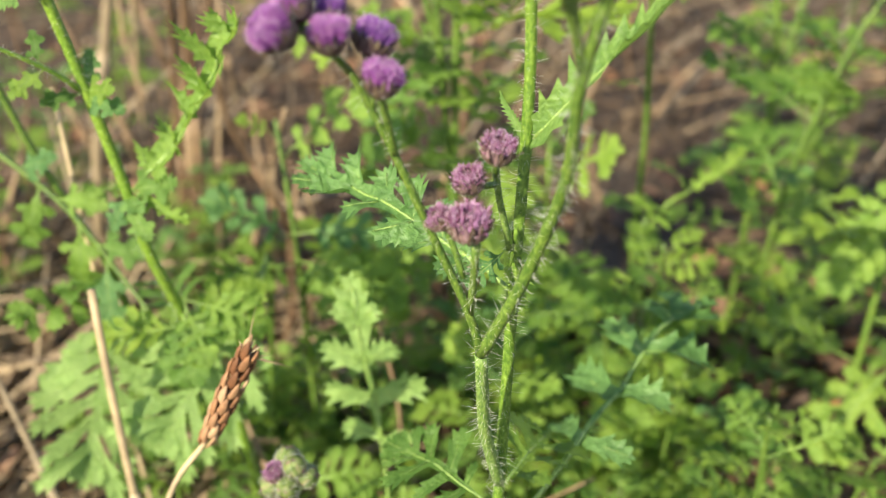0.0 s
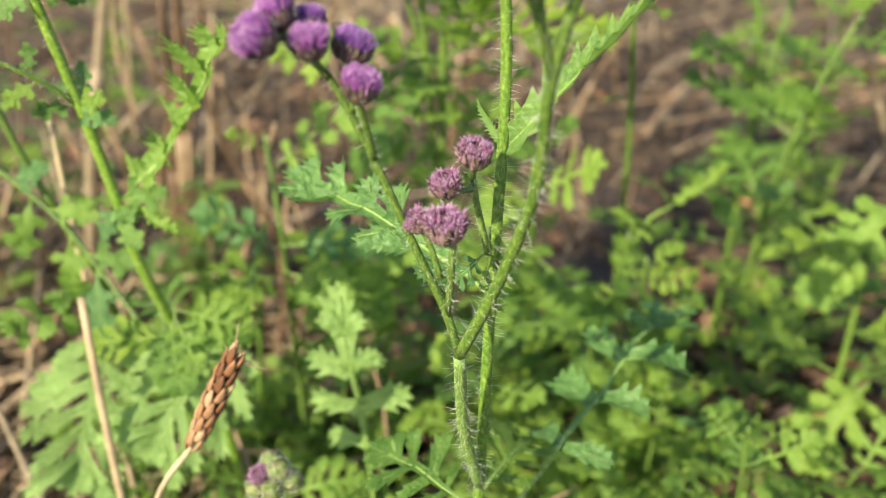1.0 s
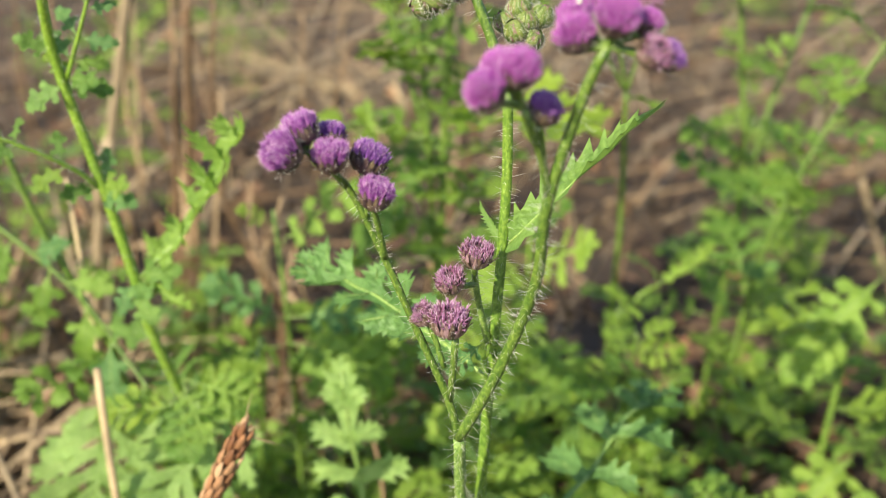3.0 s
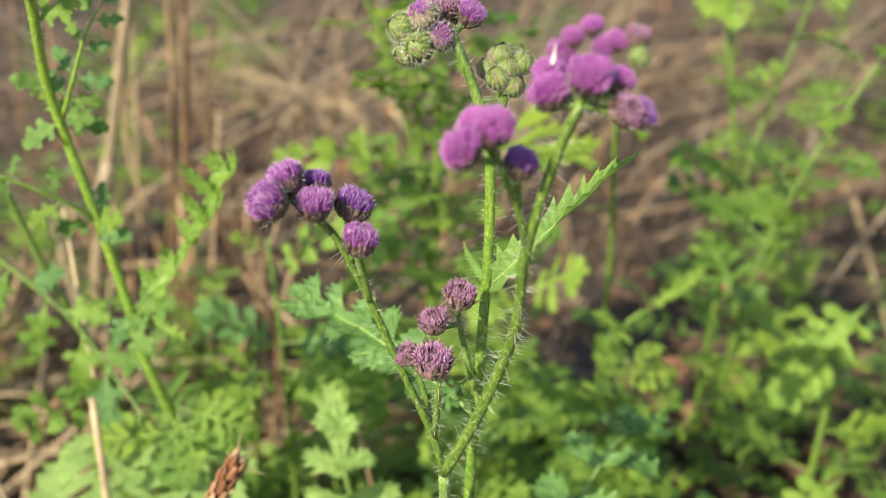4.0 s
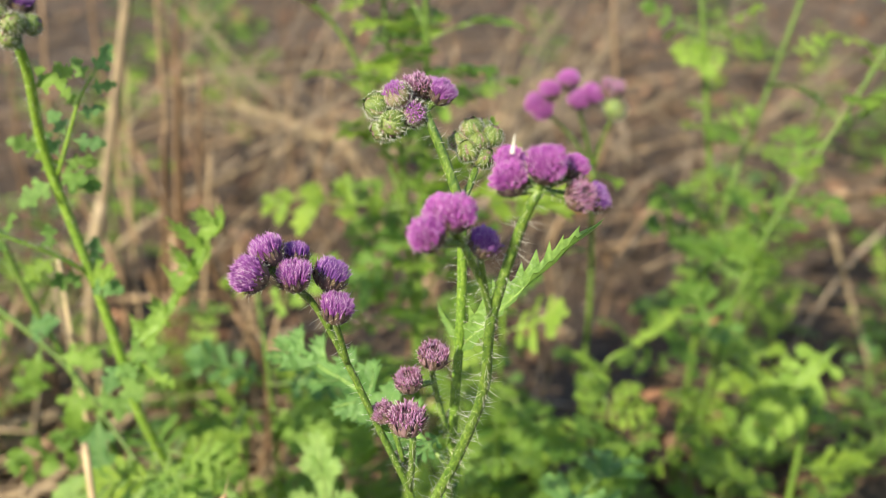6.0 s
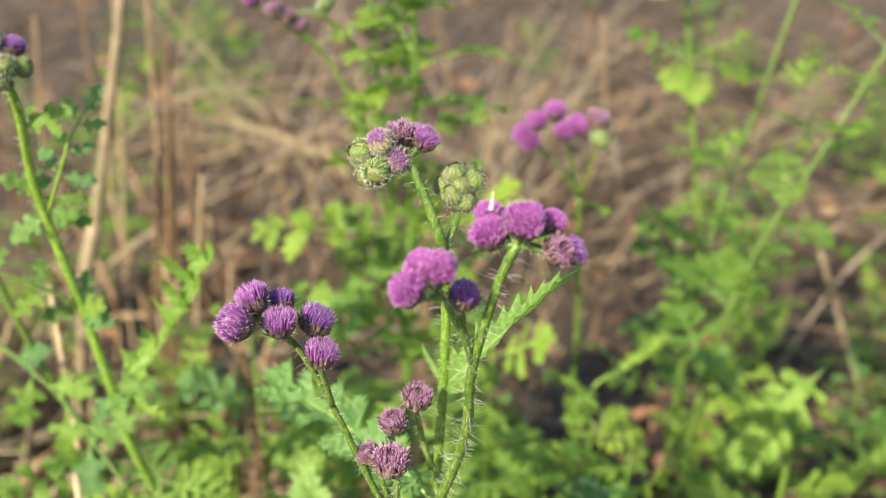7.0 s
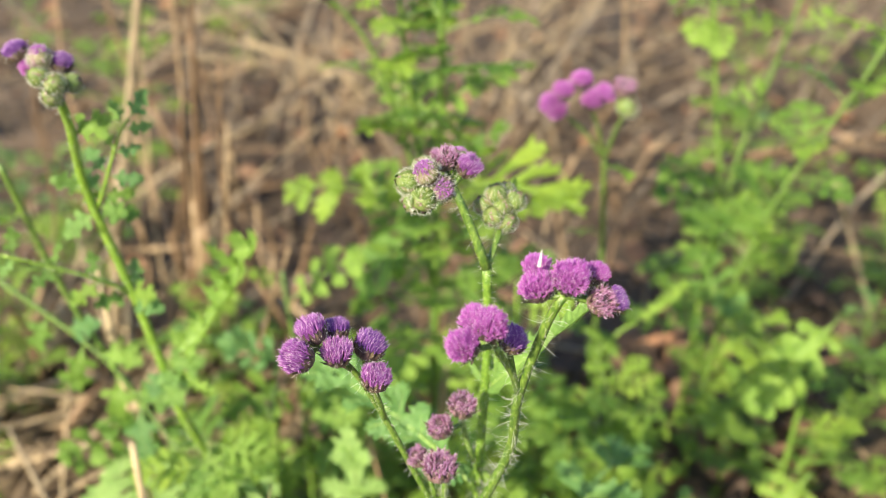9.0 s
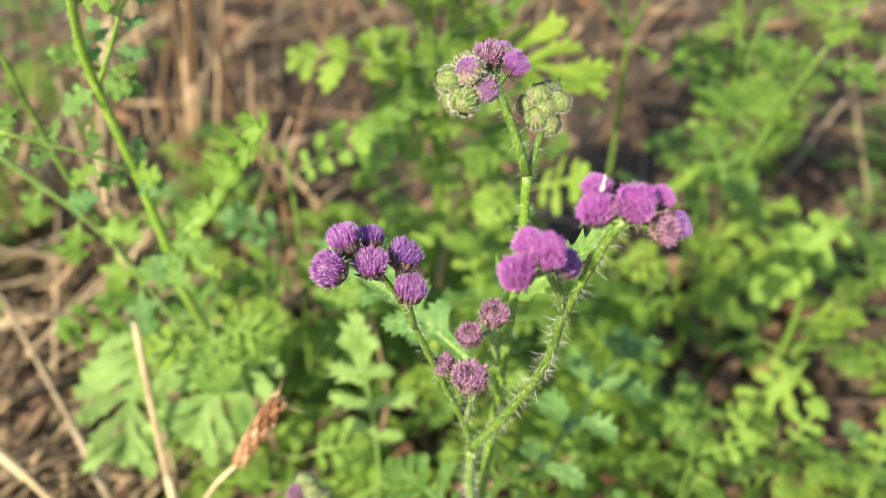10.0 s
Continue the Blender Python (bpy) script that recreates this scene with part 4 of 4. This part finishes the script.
for c, ax, k, j in (((0.0490, 0.346, 0.2645), (-0.6, -0.3, 0.7), "open", 0), ((0.0515, 0.345, 0.262), (-0.2, -0.6, 0.7), "open", 0), ((0.0545, 0.347, 0.2695), (-0.2, -0.2, 1), "open", 0),
                    ((0.0615, 0.348, 0.2735), (0, 0, 1), "open", 1), ((0.0655, 0.345, 0.2665), (0, -0.4, 0.9), "open", 1), ((0.0705, 0.346, 0.2685), (0.3, -0.3, 0.9), "open", 1),
                    ((0.0785, 0.348, 0.270), (0.1, -0.2, 1), "spent", 2), ((0.0800, 0.346, 0.2625), (0.4, -0.4, 0.8), "bud", 2)):
    head(far, c, ax, 0.0050, k, ((0.056, 0.349, 0.258), (0.066, 0.350, 0.262), (0.080, 0.350, 0.258))[j])

right_a = thing("leafy_plant", Vector((0.15, 0.46, 0.0)), "tall bright green plant with tufts of toothed leaves", "plant", "leafy plants")
RA = add_stem(right_a, [(0.152, 0.447, -0.005), (0.153, 0.444, 0.105), (0.153, 0.441, 0.172), (0.144, 0.444, 0.230), (0.132, 0.447, 0.306), (0.128, 0.448, 0.345)], 0.0020, 0.0013, "stem", STEM, 12, 0.002, rng, 8)
RB = add_stem(right_a, [(0.153, 0.443, 0.13), (0.163, 0.452, 0.190), (0.176, 0.458, 0.240), (0.196, 0.462, 0.33)], 0.0015, 0.0011, "branch", STEM, 12, 0.002, rng, 8)


def tuft(plant, path, z, n, size, meshes, rng):
    """Leaves round one node of a stem."""
    at = min(path, key=lambda q: abs(q.z - z))
    for k in range(n):
        a = 6.283 * (k + rng.uniform(-0.3, 0.3)) / n
        el = rng.uniform(-0.1, 0.6)
        way = Vector((math.cos(a) * math.cos(el), math.sin(a) * math.cos(el), math.sin(el)))
        leaf_at(plant, at + Vector((0, 0, rng.uniform(-0.004, 0.004))), way, (rng.uniform(-0.3, 0.3), -0.35, 1), size * rng.uniform(0.75, 1.2), rng.choice(meshes), rng.uniform(0.9, 1.2))


for z, n, size in ((0.085, 4, 0.044), (0.12, 5, 0.040), (0.165, 6, 0.034), (0.190, 5, 0.036), (0.228, 3, 0.026), (0.272, 8, 0.032), (0.318, 5, 0.032)):
    tuft(right_a, RA, z, n, size, LOBED, rng)
for z, n, size in ((0.175, 4, 0.034), (0.215, 3, 0.030), (0.262, 3, 0.026), (0.31, 4, 0.03)):
    tuft(right_a, RB, z, n, size, LOBED, rng)
right_b = thing("leafy_plant", Vector((0.15, 0.405, 0.0)), "bright green plant leaning out with many small toothed leaves", "plant", "leafy plants")
leafy(right_b, [(0.148, 0.406, -0.005), (0.152, 0.402, 0.12), (0.167, 0.400, 0.190), (0.182, 0.400, 0.224), (0.197, 0.399, 0.258), (0.215, 0.397, 0.305)], 0.0015, 0.0009, rng, 0.25, 1.0, 0.0105, (0.044, 0.034), 12, meshes=LEAVES[:5] + LEAVES_BLUE[:1] + [PALE[1]])
right_c = thing("leafy_plant", Vector((0.16, 0.34, 0.0)), "low plant with long feathery pale green leaves", "plant", "leafy plants")
leafy(right_c, [(0.175, 0.345, -0.004), (0.176, 0.345, 0.06), (0.180, 0.350, 0.14)], 0.002, 0.0014, rng, 0.4, 1.0, 0.018, (0.06, 0.045), 0, rise=(0.0, 0.6))
leaf_between(right_c, (0.182, 0.350, 0.145), (0.147, 0.324, 0.127), (0.1, -0.6, 0.8), PALE[1], 1.0)
leaf_between(right_c, (0.188, 0.352, 0.158), (0.152, 0.320, 0.138), (0.1, -0.6, 0.8), PALE[1], 1.0)
leaf_between(right_c, (0.186, 0.336, 0.080), (0.150, 0.300, 0.066), (0.1, -0.5, 0.9), PALE[1], 1.1)


# ---- the bed of young plants ----
def proto(seed, h, n, size, mats):
    r = random.Random(seed)
    p = thing("young_plant", Vector((0, 0, 0)), "young green plant with deeply lobed toothed leaves", "plant", "young plants in the bed")
    leafy(p, [(0, 0, -0.006), (r.uniform(-0.006, 0.006), r.uniform(-0.006, 0.006), h * 0.5), (r.uniform(-0.014, 0.014), r.uniform(-0.014, 0.014), h)], 0.0016, 0.0009, r, 0.18, 1.0, h * 0.82 / n, size, 0, rise=(0.0, 0.9), meshes=mats)
    return p


PROTOS = [proto(400, 0.13, 14, (0.054, 0.034), LOBED + [LOBED[0], LOBED[3]]), proto(401, 0.10, 12, (0.056, 0.036), LOBED + LEAVES[:3]), proto(402, 0.16, 17, (0.048, 0.030), LOBED + [LOBED[0], LOBED[3]]),
          proto(403, 0.08, 11, (0.058, 0.040), LOBED + LEAVES[3:6]), proto(404, 0.12, 14, (0.050, 0.030), LEAVES_BLUE + LOBED[:3])]
BEDS = ((10, (0.08, 0.34), (0.30, 0.50), (0.7, 1.15)), (4, (0.22, 0.42), (0.5, 0.66), (0.8, 1.2)), (7, (-0.28, -0.10), (0.38, 0.50), (0.7, 1.2)), (7, (-0.16, -0.05), (0.30, 0.42), (0.6, 1.0)), (7, (-0.05, 0.05), (0.31, 0.42), (0.7, 1.05)), (3, (0.01, 0.07), (0.42, 0.55), (0.7, 1.1)), (3, (0.06, 0.10), (0.28, 0.36), (0.6, 0.95)),
        (5, (0.05, 0.17), (0.215, 0.29), (0.55, 0.85)), (3, (-0.12, 0.0), (0.22, 0.28), (0.4, 0.55)), (9, (0.25, 0.7), (0.56, 1.1), (0.8, 1.3)), (7, (-0.7, -0.2), (0.8, 1.5), (0.9, 1.4)), (4, (-0.5, -0.2), (1.2, 1.8), (0.9, 1.4)),
        (5, (0.1, 0.9), (1.2, 2.2), (0.9, 1.5)), (4, (0.12, 0.20), (0.23, 0.31), (0.6, 0.9)), (4, (-0.33, -0.24), (0.60, 0.85), (1.0, 1.35)), (5, (0.060, 0.105), (0.325, 0.40), (0.8, 1.05)), (2, (-0.06, -0.03), (0.36, 0.41), (0.9, 1.1)))
bed_rng = random.Random(77)
used = set()
for count, xs, ys, ss in BEDS:
    for k in range(count):
        x, y, s = bed_rng.uniform(*xs), bed_rng.uniform(*ys), bed_rng.uniform(*ss)
        i = bed_rng.randrange(len(PROTOS))
        m = Matrix.Translation((x, y, ground_height(x, y))) @ Matrix.Rotation(bed_rng.uniform(0, 6.28), 4, "Z") @ Matrix.Scale(s, 4)
        if i in used:
            copy_thing(PROTOS[i], m)
        else:
            used.add(i)
            PROTOS[i].matrix_basis = m


# ---- dry grass ----
def stalk(points, r0, r1, label="pale dry grass stalk", group="dry grass stalks", mat=None):
    p = thing("dry_grass_stalk", Vector(points[0]), label, "grass", group)
    path = curve_through(points, 0.012)
    bm = add_tube(bmesh.new(), path, r0, r1, 7, 0, 0.08)
    part("stalk", bm, mat or STALK, p)
    # leaf sheath near the middle: a slightly wider sleeve that ends in a dry blade
    k = len(path) // 3
    if len(path) > k + 4 and r0 > 0.0008:
        sl = add_tube(bmesh.new(), path[k:k + 4], r0 * 1.35, r0 * 1.15, 7)
        part("sheath", sl, mat or STALK, p)
    return p


rng = random.Random(9)
stalk([(-0.092, 0.235, 0.0), (-0.100, 0.243, 0.08), (-0.104, 0.250, 0.135), (-0.1062, 0.256, 0.168)], 0.0015, 0.0013, "broken pale dry grass stalk", mat=STALK_PALE)
stalk([(-0.116, 0.30, -0.003), (-0.119, 0.298, 0.08), (-0.123, 0.302, 0.147), (-0.132, 0.32, 0.208)], 0.0011, 0.0007, mat=STALK_PALE)
stalk([(-0.120, 0.248, -0.003), (-0.138, 0.270, 0.048), (-0.168, 0.310, 0.069), (-0.206, 0.360, 0.085)], 0.0016, 0.0011, mat=STALK_TAN)
stalk([(-0.120, 0.222, 0.06), (-0.153, 0.250, 0.073), (-0.179, 0.270, 0.076), (-0.24, 0.32, 0.07)], 0.0016, 0.0012, mat=STALK_PALE)
stalk([(-0.060, 0.40, 0.026), (-0.035, 0.398, 0.034), (-0.008, 0.402, 0.030)], 0.0022, 0.0018, mat=STALK_TAN)
stalk([(-0.060, 0.30, 0.0), (-0.075, 0.31, 0.06), (-0.098, 0.318, 0.115)], 0.001, 0.0008)
stalk([(-0.205, 0.50, -0.005), (-0.186, 0.50, 0.117), (-0.175, 0.50, 0.159), (-0.158, 0.50, 0.234), (-0.145, 0.50, 0.295), (-0.135, 0.50, 0.37)], 0.0036, 0.0026, "broad pale dry grass stalk", mat=STALK_TAN)
stalk([(0.004, 0.425, -0.004), (0.010, 0.42, 0.058), (0.018, 0.42, 0.142)], 0.0019, 0.0015, mat=STALK_PALE)
stalk([(0.018, 0.425, -0.004), (0.020, 0.42, 0.075), (0.028, 0.42, 0.127)], 0.0017, 0.0013)
for x0, x1, top, r in ((-0.146, -0.126, 0.24, 0.0022), (-0.139, -0.124, 0.27, 0.0017), (-0.150, -0.137, 0.20, 0.0019), (-0.133, -0.112, 0.19, 0.0015), (-0.142, -0.133, 0.30, 0.0014)):
    stalk([(x0, 0.50, -0.004), (x0 * 0.55 + x1 * 0.45, 0.502, top * 0.5), (x1, 0.498, top)], r, r * 0.7, mat=STALK)
for k in range(11):
    x, y = rng.uniform(-0.27, -0.16), rng.uniform(0.40, 0.50)
    h, lx = rng.uniform(0.05, 0.13), rng.uniform(-0.05, 0.05)
    stalk([(x, y, -0.004), (x + lx * 0.4, y + rng.uniform(-0.02, 0.02), h * 0.6), (x + lx, y + rng.uniform(-0.04, 0.03), h)], rng.uniform(0.0012, 0.0024), 0.0008, mat=rng.choice((STALK, STALK_TAN, STALK_PALE)))
# tufts: how many, along x, along y, height, thickness
TUFTS = ((7, (-0.215, -0.105), (0.50, 0.72), (0.22, 0.38), (0.0010, 0.0019)), (2, (-0.125, -0.085), (0.42, 0.50), (0.14, 0.26), (0.0010, 0.0016)), (6, (-0.09, 0.02), (0.40, 0.58), (0.12, 0.25), (0.0010, 0.0018)), (9, (-0.10, 0.16), (0.55, 0.90), (0.12, 0.30), (0.0009, 0.0016)), (4, (-0.13, 0.10), (0.28, 0.36), (0.06, 0.12), (0.0008, 0.0012)),
         (4, (0.0, 0.10), (0.50, 0.70), (0.12, 0.22), (0.0008, 0.0013)), (4, (-0.30, -0.22), (0.46, 0.60), (0.2, 0.28), (0.0013, 0.0018)))
for x, y, h, r in [(rng.uniform(*xs), rng.uniform(*ys), rng.uniform(*hs), rng.uniform(*rs)) for count, xs, ys, hs, rs in TUFTS for _ in range(count)]:
    lx, ly = rng.uniform(-0.035, 0.05), rng.uniform(-0.05, 0.05)
    kx, ky = rng.uniform(-0.02, 0.02), rng.uniform(-0.02, 0.02)
    stalk([(x, y, -0.005), (x + lx * 0.15 + kx, y + ly * 0.2 + ky, h * 0.3), (x + lx * 0.45 - kx * 0.5, y + ly * 0.5, h * 0.65), (x + lx, y + ly, h)], r * 0.95, r * 0.55)
# stalks fallen across one another
for k in range(30):
    x, y = rng.uniform(-0.45, 0.40), rng.uniform(0.6, 1.5)
    a, ln = rng.uniform(-0.7, 0.9) + (0 if rng.random() < 0.8 else 1.5), rng.uniform(0.2, 0.5)
    z0, z1 = rng.uniform(0.0, 0.03), rng.uniform(0.01, 0.10)
    dx, dy = math.cos(a) * ln, math.sin(a) * ln * 0.6
    stalk([(x, y, z0), (x + dx * 0.5, y + dy * 0.5, (z0 + z1) / 2 + 0.012), (x + dx, y + dy, z1)], rng.uniform(0.0008, 0.0018), 0.0008, "dry grass stalk fallen across the litter", "fallen stalks")
for a, b, r in (((-0.33, 1.02, 0.02), (-0.05, 1.34, 0.05), 0.0030), ((-0.30, 1.12, 0.05), (-0.10, 1.20, 0.03), 0.0022), ((-0.24, 1.01, 0.02), (-0.02, 1.06, 0.05), 0.0022), ((-0.18, 0.86, 0.02), (-0.07, 1.04, 0.06), 0.0024),
                ((-0.215, 1.40, 0.06), (-0.205, 1.05, 0.02), 0.0026), ((-0.19, 1.50, 0.06), (-0.17, 1.03, 0.02), 0.0024), ((-0.14, 1.66, 0.06), (-0.12, 0.90, 0.02), 0.0028), ((-0.10, 0.82, 0.02), (-0.06, 1.06, 0.06), 0.0026),
                ((0.05, 0.90, 0.02), (0.18, 1.44, 0.05), 0.0024), ((0.12, 1.22, 0.03), (0.33, 1.70, 0.05), 0.0024), ((0.17, 0.75, 0.02), (0.26, 0.86, 0.04), 0.0022), ((-0.02, 0.80, 0.02), (-0.08, 1.32, 0.05), 0.0026)):
    m = Vector(a).lerp(Vector(b), 0.5) + Vector((rng.uniform(-0.01, 0.01), 0, 0.01))
    stalk([a, m, b], r * 0.8, r * 0.6, "dry grass stalk fallen across the litter", "fallen stalks")
# a flattened tuft whose long blades fan out from one foot
for x, y, z, r in ((-0.186, 0.90, 0.137, 0.0014), (-0.165, 0.85, 0.119, 0.0012), (-0.142, 0.80, 0.114, 0.0013), (-0.127, 0.95, 0.106, 0.0015), (-0.264, 0.85, 0.106, 0.0013), (-0.082, 0.90, 0.099, 0.0012), (-0.058, 0.95, 0.139, 0.0014),
                   (-0.21, 0.93, 0.09, 0.0013), (-0.24, 0.80, 0.13, 0.0012), (-0.10, 0.78, 0.135, 0.0011), (-0.30, 0.92, 0.12, 0.0013)):
    fx, fy = rng.uniform(-0.03, 0.0), rng.uniform(0.84, 0.90)
    stalk([(fx, fy, 0.0), (fx * 0.7 + x * 0.3, fy * 0.7 + y * 0.3, 0.05 + z * 0.25), (x, y, z)], r, r * 0.6, "long pale dry grass blade in a flattened tuft", "leaning stalks", rng.choice((STALK_TAN, STALK_PALE, STALK_GREY)))
for a, b, r in (((0.06, 0.80, 0.0), (0.11, 0.85, 0.237), 0.0017), ((0.09, 0.90, 0.0), (0.204, 0.95, 0.191), 0.0015), ((-0.30, 0.86, 0.10), (-0.054, 0.90, 0.147), 0.0018), ((0.07, 0.84, 0.0), (0.085, 0.84, 0.22), 0.0012), ((0.13, 0.88, 0.0), (0.17, 0.9, 0.16), 0.0013), ((0.05, 0.92, 0.0), (0.15, 0.98, 0.20), 0.0014)):
    m = Vector(a).lerp(Vector(b), 0.5) + Vector((rng.uniform(-0.008, 0.008), 0, 0.012))
    stalk([a, m, b], r, r * 0.6, "long pale dry grass blade leaning over the litter", "leaning stalks", rng.choice((STALK_TAN, STALK_GREY)))
# thin stalks leaning over one another behind
for k in range(95):
    x, y = rng.uniform(-0.36, 0.42), rng.uniform(0.55, 1.2)
    run, h = rng.choice((-1, 1, 1)) * rng.uniform(0.02, 0.24), rng.uniform(0.07, 0.24)
    sag = rng.uniform(-0.03, 0.02)
    stalk([(x, y, -0.003), (x + run * 0.4, y + rng.uniform(-0.02, 0.04), h * 0.5 + sag * 0.4), (x + run, y + rng.uniform(-0.06, 0.08), max(0.01, h + sag))], rng.uniform(0.0009, 0.0017), 0.0007, "thin dry grass stalk leaning over others", "leaning stalks", STALK_TAN if rng.random() < 0.2 else STALK_GREY)
stalk([(0.20, 0.63, 0.10), (0.29, 0.628, 0.122), (0.42, 0.63, 0.13)], 0.0035, 0.0025, "dry grass stalk fallen across the litter", "fallen stalks")


# the dry seed spike
spike = thing("dry_seed_spike", Vector((-0.10, 0.215, 0.0)), "brown dry seed spike with bristly awns on a thin stalk", "grass")
part("stalk", add_tube(bmesh.new(), curve_through([(-0.108, 0.214, 0.0), (-0.094, 0.213, 0.075), (-0.078, 0.212, 0.126), (-0.065, 0.212, 0.147), (-0.054, 0.212, 0.168)]), 0.0010, 0.0008, 8), STALK_PALE, spike)
S0, S1 = Vector((-0.066, 0.212, 0.1445)), Vector((-0.0495, 0.212, 0.179))
ax = (S1 - S0).normalized()
su = side_of(ax)
sv = ax.cross(su)
for k in range(46):
    f = k / 45
    a = k * 2.4
    out = su * math.cos(a) + sv * math.sin(a)
    wide = 0.0030 * (0.55 + 0.75 * math.sin(math.pi * min(1, 0.05 + f * 0.85)))
    at = S0.lerp(S1, f * 0.86) + out * wide * 0.45
    bm = bmesh.new()
    tip = at + (ax * 1.0 + out * 0.16).normalized() * 0.0078
    tan = ax.cross(out)
    rings = []
    for u, w in ((0, 0.25), (0.3, 1.0), (0.65, 0.8), (0.9, 0.3)):
        c = at.lerp(tip, u) + out * 0.0007 * math.sin(math.pi * u)
        rings.append([bm.verts.new(c + tan * 0.0014 * w * math.cos(t) + out * 0.0006 * w * math.sin(t)) for t in (0, 1.05, 2.09, 3.14, 4.19, 5.24)])
    for A, B in zip(rings, rings[1:]):
        for i in range(6):
            bm.faces.new((A[i], A[(i + 1) % 6], B[(i + 1) % 6], B[i]))
    tv = bm.verts.new(tip)
    for i in range(6):
        bm.faces.new((rings[-1][i], rings[-1][(i + 1) % 6], tv))
    part("husk", bm, HUSK, spike)
for way, ln in (((0.25, 0, 1), 0.014), ((0.9, -0.1, 0.1), 0.007), ((0.8, 0, -0.25), 0.013), ((0.95, -0.2, -0.05), 0.006), ((0.4, -0.2, 0.8), 0.007), ((0.7, 0.2, 0.5), 0.006), ((0.95, 0.1, -0.35), 0.010), ((0.5, -0.4, 0.6), 0.008), ((-0.2, -0.2, 1), 0.006)):
    bm = bmesh.new()
    s = S1 - ax * 0.004
    add_bristle(bm, s, s + Vector(way).normalized() * ln * 1.15, 0.00030)
    part("awn", bm, STALK_PALE, spike)


# ---- litter on the soil ----
def litter():
    r = random.Random(15)
    bm = bmesh.new()
    for k in range(5200):
        y = -0.3 + 3.3 * r.random() ** 1.2
        x, y = r.uniform(-1, 1) * (0.6 + 0.5 * abs(y)) + r.gauss(0, 0.12), y + r.gauss(0, 0.12)
        a, ln, w = r.uniform(0, 3.14), r.uniform(0.02, 0.11), r.uniform(0.0005, 0.0016)
        if y > 0.5:
            a, ln = r.uniform(0.2, 2.9), r.uniform(0.04, 0.17)
        z = ground_height(x, y) + r.uniform(0.001, 0.012)
        d = Vector((math.cos(a), math.sin(a), r.uniform(-0.12, 0.12)))
        p0 = Vector((x, y, z)) - d * ln / 2
        add_tube(bm, [p0, p0 + d * ln * 0.5 + Vector((0, 0, r.uniform(0, 0.004))), p0 + d * ln], w, w * 0.7, 3)
    for k in range(1500):
        x, y = r.uniform(-0.36, -0.06 - 0.05 * (k % 2)), r.uniform(0.14, 0.52)
        a, ln, w = r.uniform(-0.4, 1.9), r.uniform(0.03, 0.13), r.uniform(0.0007, 0.0021)
        d = Vector((math.cos(a), math.sin(a), r.uniform(-0.25, 0.35)))
        p0 = Vector((x, y, ground_height(x, y) + r.uniform(0.002, 0.025)))
        add_tube(bm, [p0, p0 + d * ln * 0.5 + Vector((0, 0, r.uniform(0, 0.006))), p0 + d * ln], w, w * 0.7, 4, 1)
    ob = new("straw_litter", mesh_of("straw_litter", bm, STRAW, STRAW_PALE))
    tagged(ob, "scattered broken dry straw on brown soil", "litter", kind="stuff")
    bm = bmesh.new()
    for k in range(4500):
        y = -0.3 + 3.2 * r.random() ** 1.2
        x, y = r.uniform(-1, 1) * (0.6 + 0.5 * abs(y)) + r.gauss(0, 0.12), y + r.gauss(0, 0.12)
        ln, w, a = r.uniform(0.010, 0.034), r.uniform(0.003, 0.009), r.uniform(0, 6.28)
        if k >= 4200:
            x, y, ln, w = r.uniform(-0.2, 0.25), r.uniform(0.22, 0.55), r.uniform(0.02, 0.05), r.uniform(0.005, 0.012)
        z = ground_height(x, y) + r.uniform(0.002, 0.016)
        m = Matrix.Translation((x, y, z)) @ Euler((r.uniform(-0.6, 0.6), r.uniform(-0.6, 0.6), a)).to_matrix().to_4x4()
        curl, rows = r.uniform(-0.9, 0.9), []
        for u, f in ((-0.5, 0.05), (-0.2, 0.85), (0.1, 1.0), (0.35, 0.6), (0.5, 0.04)):
            zc = curl * ln * (u * u) + r.uniform(-0.001, 0.001)
            rows.append([bm.verts.new(m @ Vector((u * ln, w * f * s, zc + (abs(s) * 0.35 * w)))) for s in (-1, 0, 1)])
        for A, B in zip(rows, rows[1:]):
            for i in range(2):
                bm.faces.new((A[i], A[i + 1], B[i + 1], B[i]))
    ob = new("dead_leaf_litter", mesh_of("dead_leaf_litter", bm, DEAD))
    tagged(ob, "curled brown dead leaves scattered on the soil", "litter", kind="stuff")


litter()
